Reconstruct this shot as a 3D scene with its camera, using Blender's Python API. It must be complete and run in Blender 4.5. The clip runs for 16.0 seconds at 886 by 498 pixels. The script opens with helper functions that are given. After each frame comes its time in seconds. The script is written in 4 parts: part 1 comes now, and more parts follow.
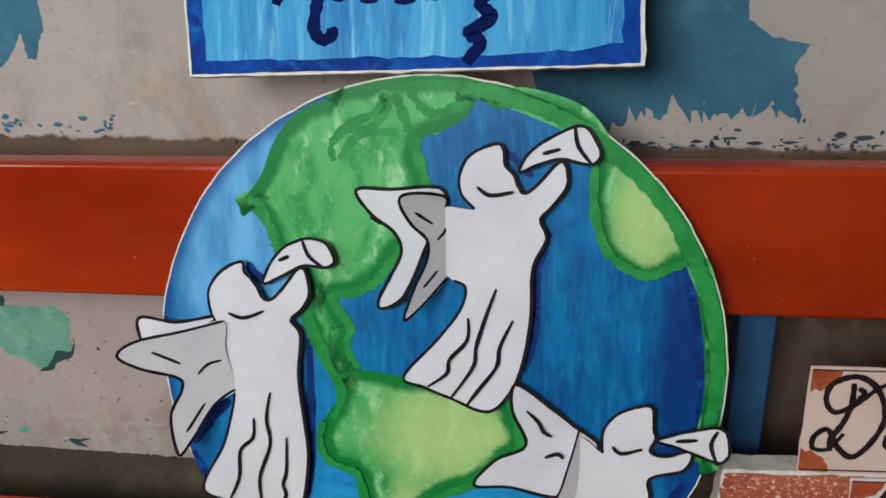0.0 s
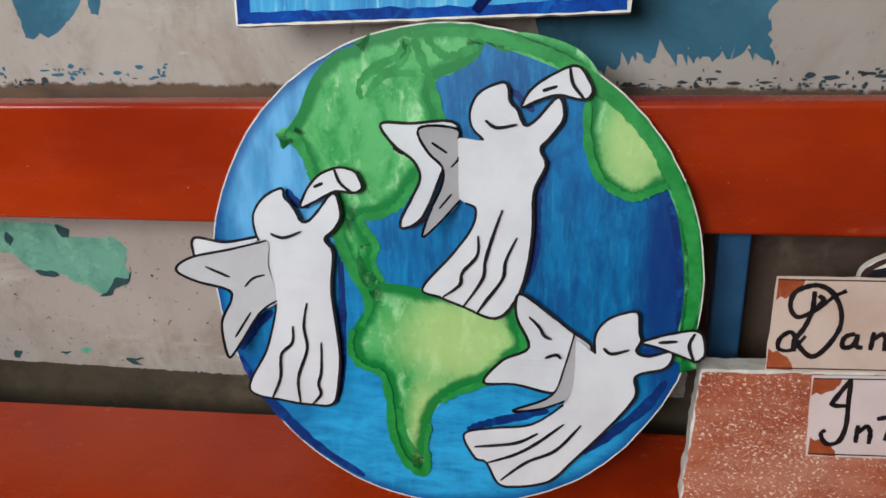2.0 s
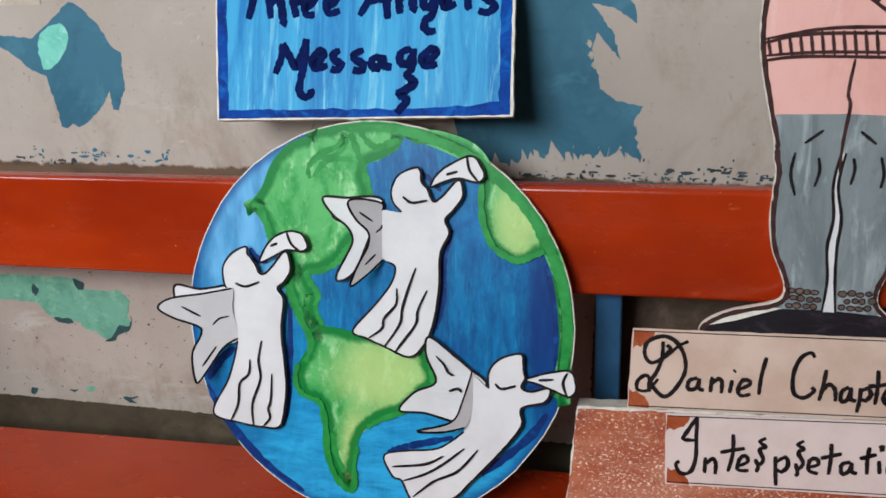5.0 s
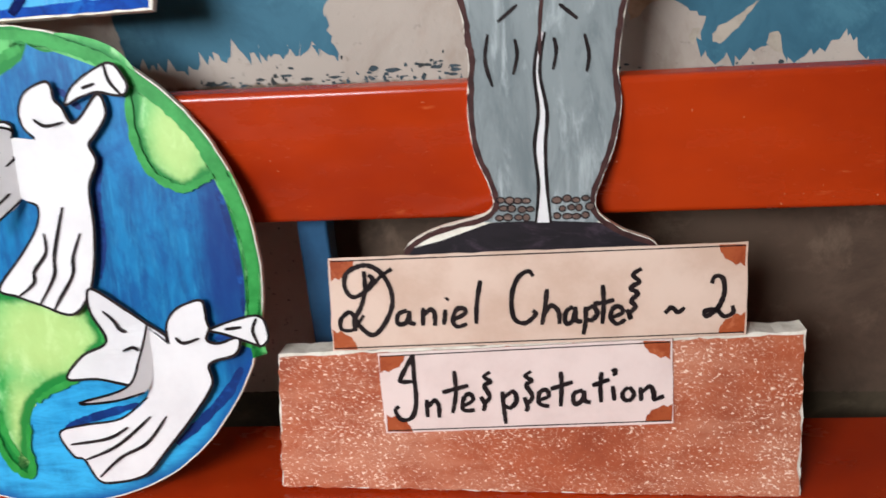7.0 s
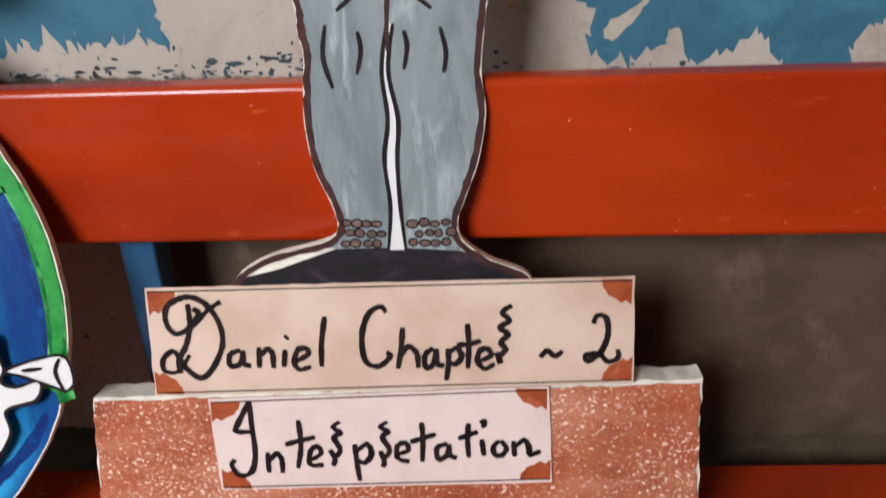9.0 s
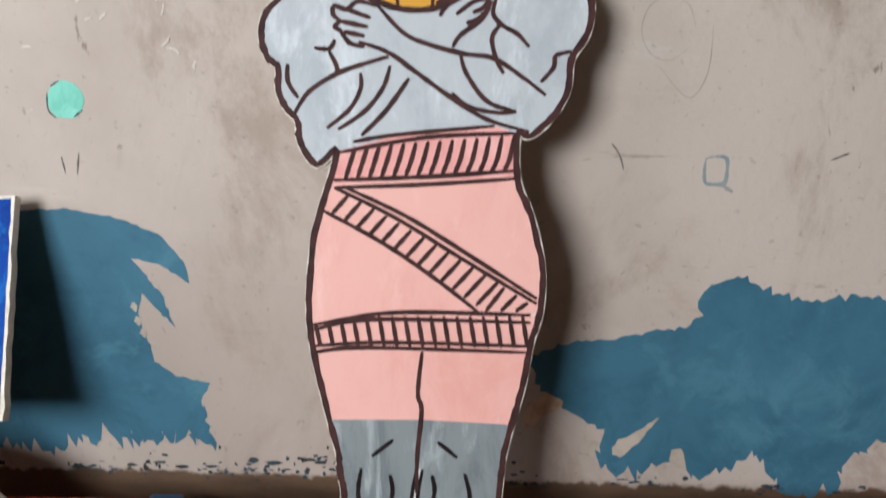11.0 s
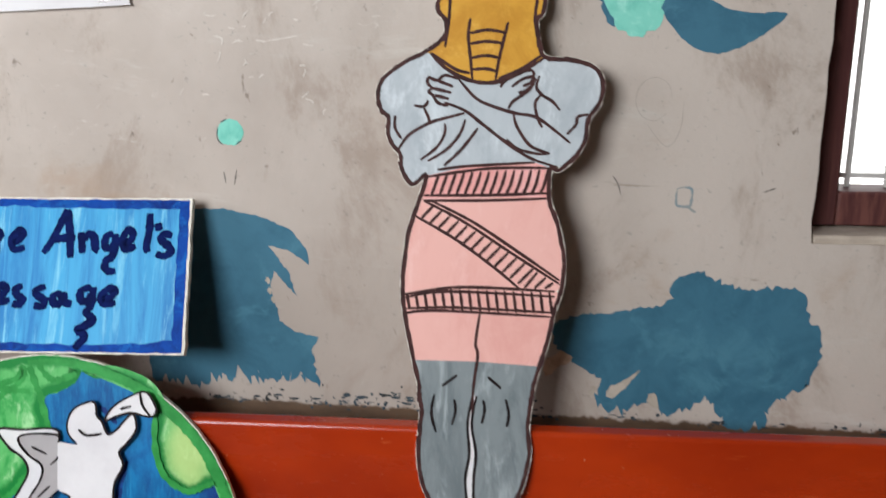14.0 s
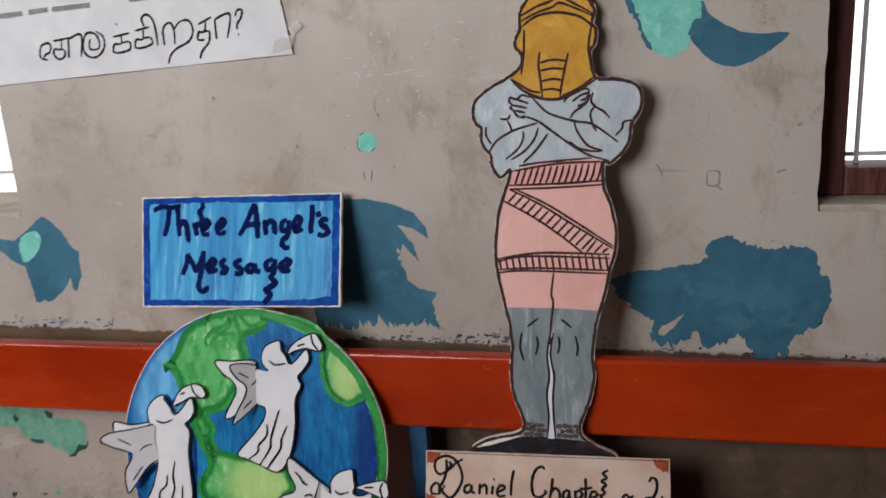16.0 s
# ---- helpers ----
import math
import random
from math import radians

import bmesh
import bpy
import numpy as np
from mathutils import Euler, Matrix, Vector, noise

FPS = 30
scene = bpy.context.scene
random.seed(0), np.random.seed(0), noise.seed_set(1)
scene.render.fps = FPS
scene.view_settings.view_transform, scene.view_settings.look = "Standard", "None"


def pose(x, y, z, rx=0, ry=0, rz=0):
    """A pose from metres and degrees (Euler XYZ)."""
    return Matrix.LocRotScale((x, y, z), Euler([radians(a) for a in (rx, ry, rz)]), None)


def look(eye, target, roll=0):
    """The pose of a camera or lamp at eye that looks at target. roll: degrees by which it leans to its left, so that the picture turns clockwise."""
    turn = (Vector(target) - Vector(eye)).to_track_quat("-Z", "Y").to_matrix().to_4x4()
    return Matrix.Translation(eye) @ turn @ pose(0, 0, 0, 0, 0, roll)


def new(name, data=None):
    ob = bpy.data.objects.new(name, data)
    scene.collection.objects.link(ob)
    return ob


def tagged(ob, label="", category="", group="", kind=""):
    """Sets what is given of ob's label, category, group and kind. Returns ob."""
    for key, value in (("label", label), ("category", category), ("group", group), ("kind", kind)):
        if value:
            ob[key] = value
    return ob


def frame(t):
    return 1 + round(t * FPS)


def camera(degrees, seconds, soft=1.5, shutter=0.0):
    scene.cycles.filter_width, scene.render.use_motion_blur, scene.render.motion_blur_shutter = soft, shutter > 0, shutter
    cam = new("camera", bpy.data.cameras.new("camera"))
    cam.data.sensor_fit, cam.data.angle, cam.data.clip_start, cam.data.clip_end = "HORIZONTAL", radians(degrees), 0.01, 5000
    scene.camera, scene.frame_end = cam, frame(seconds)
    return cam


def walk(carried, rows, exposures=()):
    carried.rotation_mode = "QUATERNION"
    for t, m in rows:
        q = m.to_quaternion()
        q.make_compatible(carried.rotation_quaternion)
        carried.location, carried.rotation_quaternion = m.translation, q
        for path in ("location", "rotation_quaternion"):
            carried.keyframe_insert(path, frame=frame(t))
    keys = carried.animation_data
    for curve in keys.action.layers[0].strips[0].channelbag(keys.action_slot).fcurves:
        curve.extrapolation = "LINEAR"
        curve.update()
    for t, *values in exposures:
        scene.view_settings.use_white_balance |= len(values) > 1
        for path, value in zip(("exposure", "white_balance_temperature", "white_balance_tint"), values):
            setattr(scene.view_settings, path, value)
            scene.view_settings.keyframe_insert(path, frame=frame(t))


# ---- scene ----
from mathutils.geometry import tessellate_polygon

cam = camera(54.2, 16.0, soft=1.6, shutter=0.4)
PATH = [
    (0, (0.129, 0.042, 1.119), (-0.178, 1.823, 0.261), -2.9),
    (0.5, (0.133, -0.004, 1.128), (-0.161, 1.783, 0.281), -3.9),
    (1, (0.153, -0.022, 1.124), (-0.131, 1.76, 0.261), -4.0),
    (1.5, (0.161, -0.039, 1.119), (-0.159, 1.721, 0.225), -4.0),
    (2, (0.157, -0.073, 1.13), (-0.202, 1.666, 0.21), -3.8),
    (2.5, (0.17, -0.086, 1.136), (-0.201, 1.643, 0.201), -3.7),
    (3, (0.185, -0.097, 1.146), (-0.199, 1.628, 0.209), -3.8),
    (3.2, (0.189, -0.107, 1.151), (-0.216, 1.614, 0.216), -4.0),
    (5.3, (0.339, -0.273, 1.155), (-0.117, 1.557, 0.487), -2.6),
    (5.5, (0.306, -0.276, 1.162), (-0.015, 1.567, 0.455), -1.8),
    (6, (0.403, -0.227, 1.135), (0.125, 1.604, 0.378), -3.3),
    (6.5, (0.491, -0.142, 1.101), (0.241, 1.674, 0.303), -4.0),
    (7, (0.531, -0.068, 1.077), (0.3, 1.725, 0.222), -4.5),
    (7.5, (0.569, -0.017, 1.043), (0.354, 1.756, 0.144), -4.6),
    (8, (0.597, 0.025, 1.007), (0.416, 1.789, 0.082), -4.1),
    (8.2, (0.618, 0.049, 1.003), (0.45, 1.811, 0.072), -4.0),
    (10.3, (0.622, 0.079, 1.206), (0.461, 1.964, 0.557), -1.3),
    (10.5, (0.616, 0.077, 1.225), (0.448, 1.979, 0.63), -1.7),
    (11, (0.616, 0.073, 1.267), (0.445, 2.004, 0.774), -1.7),
    (11.5, (0.622, 0.069, 1.306), (0.46, 2.026, 0.927), -1.7),
    (12, (0.62, 0.072, 1.347), (0.481, 2.039, 1.013), -1.5),
    (12.5, (0.619, 0.05, 1.376), (0.494, 2.024, 1.082), -1.5),
    (13, (0.567, -0.069, 1.38), (0.476, 1.909, 1.096), -1.2),
    (13.5, (0.529, -0.196, 1.338), (0.415, 1.765, 0.96), -0.7),
    (14, (0.569, -0.253, 1.33), (0.421, 1.686, 0.861), 0.3),
    (14.5, (0.631, -0.326, 1.382), (0.413, 1.586, 0.839), -0.7),
    (15, (0.612, -0.428, 1.432), (0.364, 1.485, 0.902), -2.1),
    (15.5, (0.601, -0.508, 1.455), (0.294, 1.391, 0.908), -3.4),
    (16, (0.674, -0.587, 1.44), (0.228, 1.283, 0.89), -3.7),
]
EXPOSURE = [(0, -0.3, 6300, 7), (2.5, -0.13, 6300, 7), (5.5, 0.05, 6300, 7), (6.5, 0.35, 6400, 9), (7, 0.5, 6500, 10), (8, 0.5, 6500, 10), (10.5, 0.27, 6500, 11), (13.0, 0.22, 6400, 9),
            (14.5, 0.08, 6450, 10), (15.5, -0.22, 6500, 10), (16, -0.45, 6500, 11)]
walk(cam, [(t, look(eye, target, roll)) for t, eye, target, roll in PATH], EXPOSURE)

# ---------------------------------------------------------------- light
world = bpy.data.worlds.new("world")
scene.world = world
world.use_nodes = True
sky = world.node_tree.nodes.new("ShaderNodeTexSky")
sky.sky_type, sky.sun_disc, sky.sun_elevation, sky.sun_rotation = "NISHITA", False, radians(48), radians(20)
world.node_tree.links.new(sky.outputs[0], world.node_tree.nodes["Background"].inputs[0])
world.node_tree.nodes["Background"].inputs[1].default_value = 0.12


def daylight(name, m, wide, high, watts, colour):
    """Sky light coming in through an opening."""
    lamp = bpy.data.lights.new(name, "AREA")
    lamp.shape, lamp.size, lamp.size_y, lamp.energy, lamp.color = "RECTANGLE", wide, high, watts, colour
    ob = new(name, lamp)
    ob.matrix_world = m
    return ob


daylight("daylight_south", look((-0.5, -1.42, 1.84), (0.4, 0.8, 0.95)), 0.95, 0.8, 57, (0.95, 0.98, 1.0))
daylight("daylight_west", look((-2.02, -0.55, 1.9), (0.2, 0.5, 1.1)), 0.8, 0.8, 18, (0.95, 0.98, 1.0))

# ---------------------------------------------------------------- materials


def rgb(r, g, b):
    return tuple((c / 255 / 12.92) if c < 10 else ((c / 255 + 0.055) / 1.055) ** 2.4 for c in (r, g, b)) + (1.0,)


class Mat:
    """A node material with small helpers for mixing pigments."""

    def __init__(self, name, rough=0.6, metal=0.0, spec=0.5):
        self.m = bpy.data.materials.new(name)
        self.m.use_nodes = True
        self.t = self.m.node_tree
        self.b = self.t.nodes["Principled BSDF"]
        self.b.inputs["Roughness"].default_value = rough
        self.b.inputs["Metallic"].default_value = metal
        self.b.inputs["Specular IOR Level"].default_value = spec
        self.co = self.t.nodes.new("ShaderNodeTexCoord").outputs["Object"]

    def link(self, a, b):
        self.t.links.new(a, b)

    def space(self, scale=(1, 1, 1), turn=(0, 0, 0), shift=(0, 0, 0)):
        n = self.t.nodes.new("ShaderNodeMapping")
        n.inputs["Scale"].default_value, n.inputs["Location"].default_value = scale, shift
        n.inputs["Rotation"].default_value = [radians(a) for a in turn]
        self.link(self.co, n.inputs[0])
        return n.outputs[0]

    def noise(self, scale, stretch=(1, 1, 1), detail=5, rough=0.6, turn=(0, 0, 0), shift=(0, 0, 0), warp=0.0):
        n = self.t.nodes.new("ShaderNodeTexNoise")
        n.inputs["Scale"].default_value, n.inputs["Detail"].default_value = scale, detail
        n.inputs["Roughness"].default_value, n.inputs["Distortion"].default_value = rough, warp
        self.link(self.space(stretch, turn, shift), n.inputs["Vector"])
        return n.outputs[0]

    def ramp(self, value, lo, hi, a=0.0, b=1.0):
        n = self.t.nodes.new("ShaderNodeMapRange")
        n.interpolation_type = "SMOOTHSTEP"
        for k, v in zip((1, 2, 3, 4), (lo, hi, a, b)):
            n.inputs[k].default_value = v
        self.link(value, n.inputs[0])
        return n.outputs[0]

    def calc(self, op, a, b):
        n = self.t.nodes.new("ShaderNodeMath")
        n.operation = op
        for s, v in zip(n.inputs, (a, b)):
            if isinstance(v, (int, float)):
                s.default_value = v
            else:
                self.link(v, s)
        return n.outputs[0]

    def mix(self, fac, a, b):
        n = self.t.nodes.new("ShaderNodeMix")
        n.data_type = "RGBA"
        for s, v in zip((n.inputs[0], n.inputs[6], n.inputs[7]), (fac, a, b)):
            if isinstance(v, (int, float, tuple)):
                s.default_value = v
            else:
                self.link(v, s)
        return n.outputs[2]

    def axis(self, k):
        n = self.t.nodes.new("ShaderNodeSeparateXYZ")
        self.link(self.co, n.inputs[0])
        return n.outputs[k]

    def spot(self, x, y, rx, ry, soft=0.7):
        """1 inside an oval on the sheet, with a soft brushed edge."""
        n = self.t.nodes.new("ShaderNodeVectorMath")
        n.operation = "LENGTH"
        self.link(self.space((1 / rx, 1 / ry, 0), (0, 0, 0), (-x / rx, -y / ry, 0)), n.inputs[0])
        d = self.calc("ADD", n.outputs["Value"], self.calc("MULTIPLY", self.noise(26, detail=4), 0.6))
        return self.ramp(d, 1.3 + soft / 2, 1.3 - soft / 2, 0.0, 1.0)

    def edge(self):
        n = self.t.nodes.new("ShaderNodeAttribute")
        n.attribute_name = "edge"
        return n.outputs["Fac"]

    def colour(self, c):
        self.link(c, self.b.inputs["Base Color"])

    def gloss(self, value):
        self.link(value, self.b.inputs["Roughness"])

    def bump(self, value, deep, strength=0.5):
        n = self.t.nodes.new("ShaderNodeBump")
        n.inputs["Strength"].default_value, n.inputs["Distance"].default_value = strength, deep
        self.link(value, n.inputs["Height"])
        self.link(n.outputs[0], self.b.inputs["Normal"])
        return self


def washed(name, base, dark, light, scale=9, stretch=(1, 1, 1), rough=0.5, turn=(0, 0, 0), grain=140, deep=0.0004, spec=0.2):
    """Brushed water paint: two pigments over a base, streaked along the brush."""
    w = Mat(name, rough, spec=spec)
    c = w.mix(w.ramp(w.noise(scale, stretch, 8, 0.72, turn, warp=0.5), 0.42, 0.66), base, dark)
    c = w.mix(w.ramp(w.noise(scale * 1.7, stretch, 8, 0.7, turn, (3, 1, 2), 0.4), 0.5, 0.68), c, light)
    w.colour(c)
    w.bump(w.noise(grain, (1, 1, 1), 3), deep, 0.4)
    return w


def make_wall():
    w = Mat("wall_paint", 0.62, spec=0.3)
    c = w.mix(w.ramp(w.noise(1.7, detail=6), 0.35, 0.65), rgb(190, 178, 168), rgb(170, 157, 147))
    c = w.mix(w.ramp(w.noise(6, (1, 1, 0.6), 9, 0.72, shift=(4, 2, 1), warp=0.4), 0.5, 0.66, 0, 0.75), c, rgb(154, 137, 124))
    c = w.mix(w.ramp(w.noise(3.2, (1, 1, 1.5), 8, 0.7, shift=(1, 8, 5), warp=0.4), 0.55, 0.7, 0, 0.55), c, rgb(166, 142, 122))
    c = w.mix(w.ramp(w.noise(5, (0.5, 1, 2.2), 9, 0.75, shift=(9, 0, 3), warp=0.4), 0.56, 0.7, 0, 0.7), c, rgb(196, 190, 182))
    upper = w.calc("MULTIPLY", w.ramp(w.noise(2.6, detail=4, shift=(6, 1, 2)), 0.5, 0.62), 0.45)
    c = w.mix(w.calc("MULTIPLY", upper, w.ramp(w.noise(42, (0.6, 1, 1.3), 8, 0.75, (0, 28, 0), warp=0.8), 0.6, 0.68)), c, rgb(212, 207, 200))
    c = w.mix(w.ramp(w.noise(60, (1, 1, 0.6), 4, 0.6, (0, -20, 0), (2, 7, 1), 0.4), 0.68, 0.75, 0, 0.7), c, rgb(112, 98, 86))
    c = w.mix(w.ramp(w.noise(24, (0.3, 1, 1.6), 6, 0.7, (0, 12, 0), (7, 3, 9), 0.4), 0.66, 0.73, 0, 0.55), c, rgb(126, 112, 98))
    # darker brown band below the chipped line behind the rail
    low = w.calc("ADD", w.axis(2), w.calc("MULTIPLY", w.noise(45, detail=5), 0.022))
    under = w.mix(w.ramp(w.noise(12, (1, 1, 3), 6), 0.35, 0.7), rgb(104, 82, 64), rgb(78, 62, 50))
    c = w.mix(w.calc("MULTIPLY", w.ramp(w.calc("ADD", low, w.calc("MULTIPLY", w.axis(0), 0.014)), 0.868, 0.863), w.ramp(low, 0.79, 0.812)), c, under)
    c = w.mix(w.calc("MULTIPLY", w.ramp(w.noise(95, (1, 1, 1.4), 5, 0.65, shift=(1, 5, 2)), 0.645, 0.665), w.ramp(w.axis(2), 0.86, 0.62, 0.25, 1.0)), c, rgb(86, 92, 88))
    w.colour(c)
    w.gloss(w.ramp(w.noise(8, detail=6), 0.3, 0.7, 0.48, 0.72))
    h = w.calc("ADD", w.noise(14, detail=9, rough=0.65), w.calc("MULTIPLY", w.noise(120, detail=4), 0.18))
    w.bump(h, 0.004, 0.45)
    return w


def make_rail(name):
    w = Mat(name, 0.3, spec=0.5)
    c = w.mix(w.ramp(w.noise(2.5, (1, 1, 2), 5), 0.3, 0.75), rgb(178, 55, 13), rgb(144, 37, 9))
    c = w.mix(w.ramp(w.noise(60, (0.25, 1, 1), 6, 0.7), 0.64, 0.74, 0, 0.5), c, rgb(214, 110, 62))
    c = w.mix(w.ramp(w.noise(170, (1, 1, 1), 3), 0.72, 0.76, 0, 0.8), c, rgb(226, 160, 120))
    c = w.mix(w.ramp(w.noise(34, (0.12, 1, 1.6), 7, 0.75, shift=(2, 3, 5)), 0.62, 0.72, 0, 0.4), c, rgb(206, 96, 48))
    w.colour(c)
    w.gloss(w.ramp(w.noise(22, (0.5, 1, 1.5), 6), 0.3, 0.75, 0.14, 0.34))
    w.bump(w.calc("ADD", w.noise(4, (0.6, 1, 1), 4), w.calc("MULTIPLY", w.noise(80, (0.3, 1, 1), 5), 0.07)), 0.004, 0.35)
    return w


def make_ocean():
    w = Mat("ocean_paint", 0.4, spec=0.2)
    c = w.mix(w.ramp(w.noise(26, (2.6, 0.55, 1), 7, 0.68, (0, 0, 14), warp=0.3), 0.34, 0.7), rgb(14, 114, 168), rgb(10, 78, 132))
    c = w.mix(w.ramp(w.noise(55, (2.8, 0.4, 1), 7, 0.7, (0, 0, 20), (3, 1, 2), 0.3), 0.46, 0.76, 0, 0.6), c, rgb(50, 156, 204))
    c = w.mix(w.ramp(w.noise(6, (1, 1, 1), 5, 0.6, shift=(1, 4, 2)), 0.45, 0.7, 0, 0.5), c, rgb(24, 128, 190))
    c = w.mix(w.ramp(w.noise(90, (1.6, 0.7, 1), 5, 0.7, (0, 0, -25), (8, 2, 5)), 0.6, 0.72, 0, 0.35), c, rgb(8, 52, 122))
    pale = w.calc("MULTIPLY", w.spot(-0.155, 0.37, 0.075, 0.12), w.ramp(w.noise(24, (2.2, 0.5, 1), 6), 0.3, 0.7, 0.4, 0.95))
    c = w.mix(pale, c, rgb(112, 180, 226))
    wash = w.ramp(w.noise(30, (0.55, 2.2, 1), 7, 0.7, (0, 0, 24), (4, 7, 1), 0.4), 0.3, 0.68, 0.25, 1.0)
    c = w.mix(w.calc("MULTIPLY", w.spot(0.0, 0.06, 0.23, 0.1), wash), c, rgb(52, 166, 218))
    c = w.mix(w.calc("MULTIPLY", w.spot(-0.15, 0.2, 0.1, 0.1), w.calc("MULTIPLY", wash, 0.5)), c, rgb(40, 150, 206))
    dark = w.ramp(w.noise(20, (1.6, 0.8, 1), 7, 0.7, (0, 0, -18), (9, 3, 6), 0.5), 0.42, 0.68, 0, 0.6)
    c = w.mix(w.calc("MULTIPLY", w.spot(0.1, 0.33, 0.16, 0.16), dark), c, rgb(8, 58, 124))
    c = w.mix(w.calc("MULTIPLY", w.spot(0.222, 0.26, 0.026, 0.12), 0.85), c, rgb(10, 44, 112))
    c = w.mix(w.calc("MULTIPLY", w.spot(-0.19, 0.12, 0.05, 0.07), 0.45), c, rgb(10, 46, 116))
    c = w.mix(w.ramp(w.edge(), 0.2, 1.0, 0, 0.75), c, rgb(12, 58, 130))
    w.colour(c)
    w.bump(w.noise(140, (1.6, 0.6, 1), 4), 0.0004, 0.4)
    return w


def make_land():
    w = washed("land_paint", rgb(92, 176, 100), rgb(44, 146, 68), rgb(154, 208, 148), 26, (1.2, 0.7, 1), 0.42, (0, 0, 30))
    c = w.b.inputs["Base Color"].links[0].from_socket
    for x, y, rx, ry in ((0.02, 0.19, 0.06, 0.045), (-0.015, 0.09, 0.022, 0.05), (0.185, 0.39, 0.028, 0.045)):
        c = w.mix(w.calc("MULTIPLY", w.spot(x, y, rx, ry, 1.1), 0.75), c, rgb(190, 212, 134))
    rim = w.calc("ADD", w.edge(), w.calc("MULTIPLY", w.calc("SUBTRACT", w.noise(60, detail=4), 0.5), 0.7))
    c = w.mix(w.ramp(rim, 0.05, 0.5, 0, 0.97), c, rgb(12, 118, 48))
    w.colour(c)
    return w


def make_glitter():
    w = Mat("brown_glitter_card", 0.5, spec=0.4)
    c = w.mix(w.ramp(w.noise(9, (1, 1, 1), 6, 0.7), 0.35, 0.72), rgb(172, 88, 56), rgb(140, 62, 36))
    haze = w.ramp(w.noise(7, (0.5, 1.4, 1), 6, 0.7, shift=(5, 5, 0)), 0.42, 0.72, 0, 0.75)
    c = w.mix(haze, c, rgb(202, 140, 112))
    spread = w.calc("MULTIPLY", w.calc("SUBTRACT", w.noise(9, detail=5, shift=(2, 2, 2)), 0.5), 0.3)
    v = w.calc("ADD", w.noise(300, (0.85, 1.15, 1), 3, 0.65, (0, 0, 35)), spread)
    fine = w.calc("ADD", w.noise(620, (1, 1, 1), 2, 0.6, shift=(3, 1, 0)), spread)
    c = w.mix(w.ramp(fine, 0.58, 0.66, 0, 0.6), c, rgb(222, 172, 146))
    c = w.mix(w.ramp(v, 0.585, 0.64), c, rgb(238, 208, 188))
    w.colour(c)
    w.bump(v, 0.0012, 0.6)
    return w


def plain(name, a, b, scale=20, rough=0.6, deep=0.0003, grain=160, spec=0.3, stretch=(1, 1, 1)):
    w = Mat(name, rough, spec=spec)
    w.colour(w.mix(w.ramp(w.noise(scale, stretch, 6, 0.65), 0.35, 0.7), a, b))
    w.bump(w.noise(grain, (1, 1, 1), 4), deep, 0.5)
    return w


WALL = make_wall().m
RAIL = make_rail("orange_enamel").m
OCEAN, LAND, GLITTER = make_ocean().m, make_land().m, make_glitter().m
DEEP = washed("navy_water_paint", rgb(10, 48, 112), rgb(6, 34, 92), rgb(14, 74, 146), 30, (1, 1, 1), 0.45).m
LINE_GREEN = plain("dark_green_paint", rgb(20, 126, 46), rgb(46, 150, 66), 40, 0.5).m
FOAM = plain("white_foam", rgb(232, 226, 214), rgb(206, 198, 184), 60, 0.8, 0.0012, 260).m
PAPER = plain("white_paper", rgb(234, 231, 232), rgb(222, 218, 220), 14, 0.7, 0.0006, 12).m
# thin paper lets some light through
glowing, blend = PAPER.node_tree.nodes.new("ShaderNodeBsdfTranslucent"), PAPER.node_tree.nodes.new("ShaderNodeMixShader")
glowing.inputs[0].default_value, blend.inputs[0].default_value = rgb(232, 224, 218), 0.15
PAPER.node_tree.links.new(PAPER.node_tree.nodes["Principled BSDF"].outputs[0], blend.inputs[1])
PAPER.node_tree.links.new(glowing.outputs[0], blend.inputs[2])
PAPER.node_tree.links.new(blend.outputs[0], PAPER.node_tree.nodes["Material Output"].inputs[0])
INK = plain("black_marker", rgb(24, 18, 20), rgb(42, 33, 33), 60, 0.6, spec=0.1).m
BROWN_INK = plain("brown_marker", rgb(72, 46, 44), rgb(50, 32, 32), 60, 0.6, spec=0.1).m
NAVY_INK = plain("navy_brush_paint", rgb(6, 18, 64), rgb(10, 28, 86), 50, 0.7, 0.0006, 120, 0.05).m
GOLD = washed("gold_ochre_paint", rgb(206, 152, 52), rgb(188, 132, 38), rgb(218, 168, 72), 14, (1, 1, 1), 0.55).m
SILVER = washed("pale_silver_paint", rgb(180, 186, 190), rgb(165, 172, 177), rgb(200, 206, 210), 16, (1.3, 0.6, 1), 0.5).m
PINK = washed("salmon_pink_paint", rgb(230, 176, 166), rgb(222, 162, 152), rgb(236, 190, 182), 11, (1, 0.5, 1), 0.6).m
ROSE = washed("rose_band_paint", rgb(228, 162, 156), rgb(218, 148, 142), rgb(234, 178, 172), 11, (1, 1, 1), 0.6).m
GREY = washed("iron_grey_paint", rgb(128, 136, 138), rgb(106, 115, 118), rgb(160, 168, 170), 18, (1.6, 0.35, 1), 0.55).m
STONE = washed("clay_pebble_paint", rgb(104, 82, 74), rgb(80, 64, 60), rgb(132, 108, 98), 40, (1, 1, 1), 0.6).m
BLACK = washed("black_poster_paint", rgb(30, 24, 30), rgb(22, 18, 22), rgb(58, 46, 56), 30, (0.4, 1, 1), 0.6).m
CARD = plain("cream_card", rgb(212, 186, 170), rgb(196, 166, 148), 12, 0.6).m
CARD_PINK = plain("pale_card", rgb(222, 202, 196), rgb(210, 188, 182), 12, 0.6).m
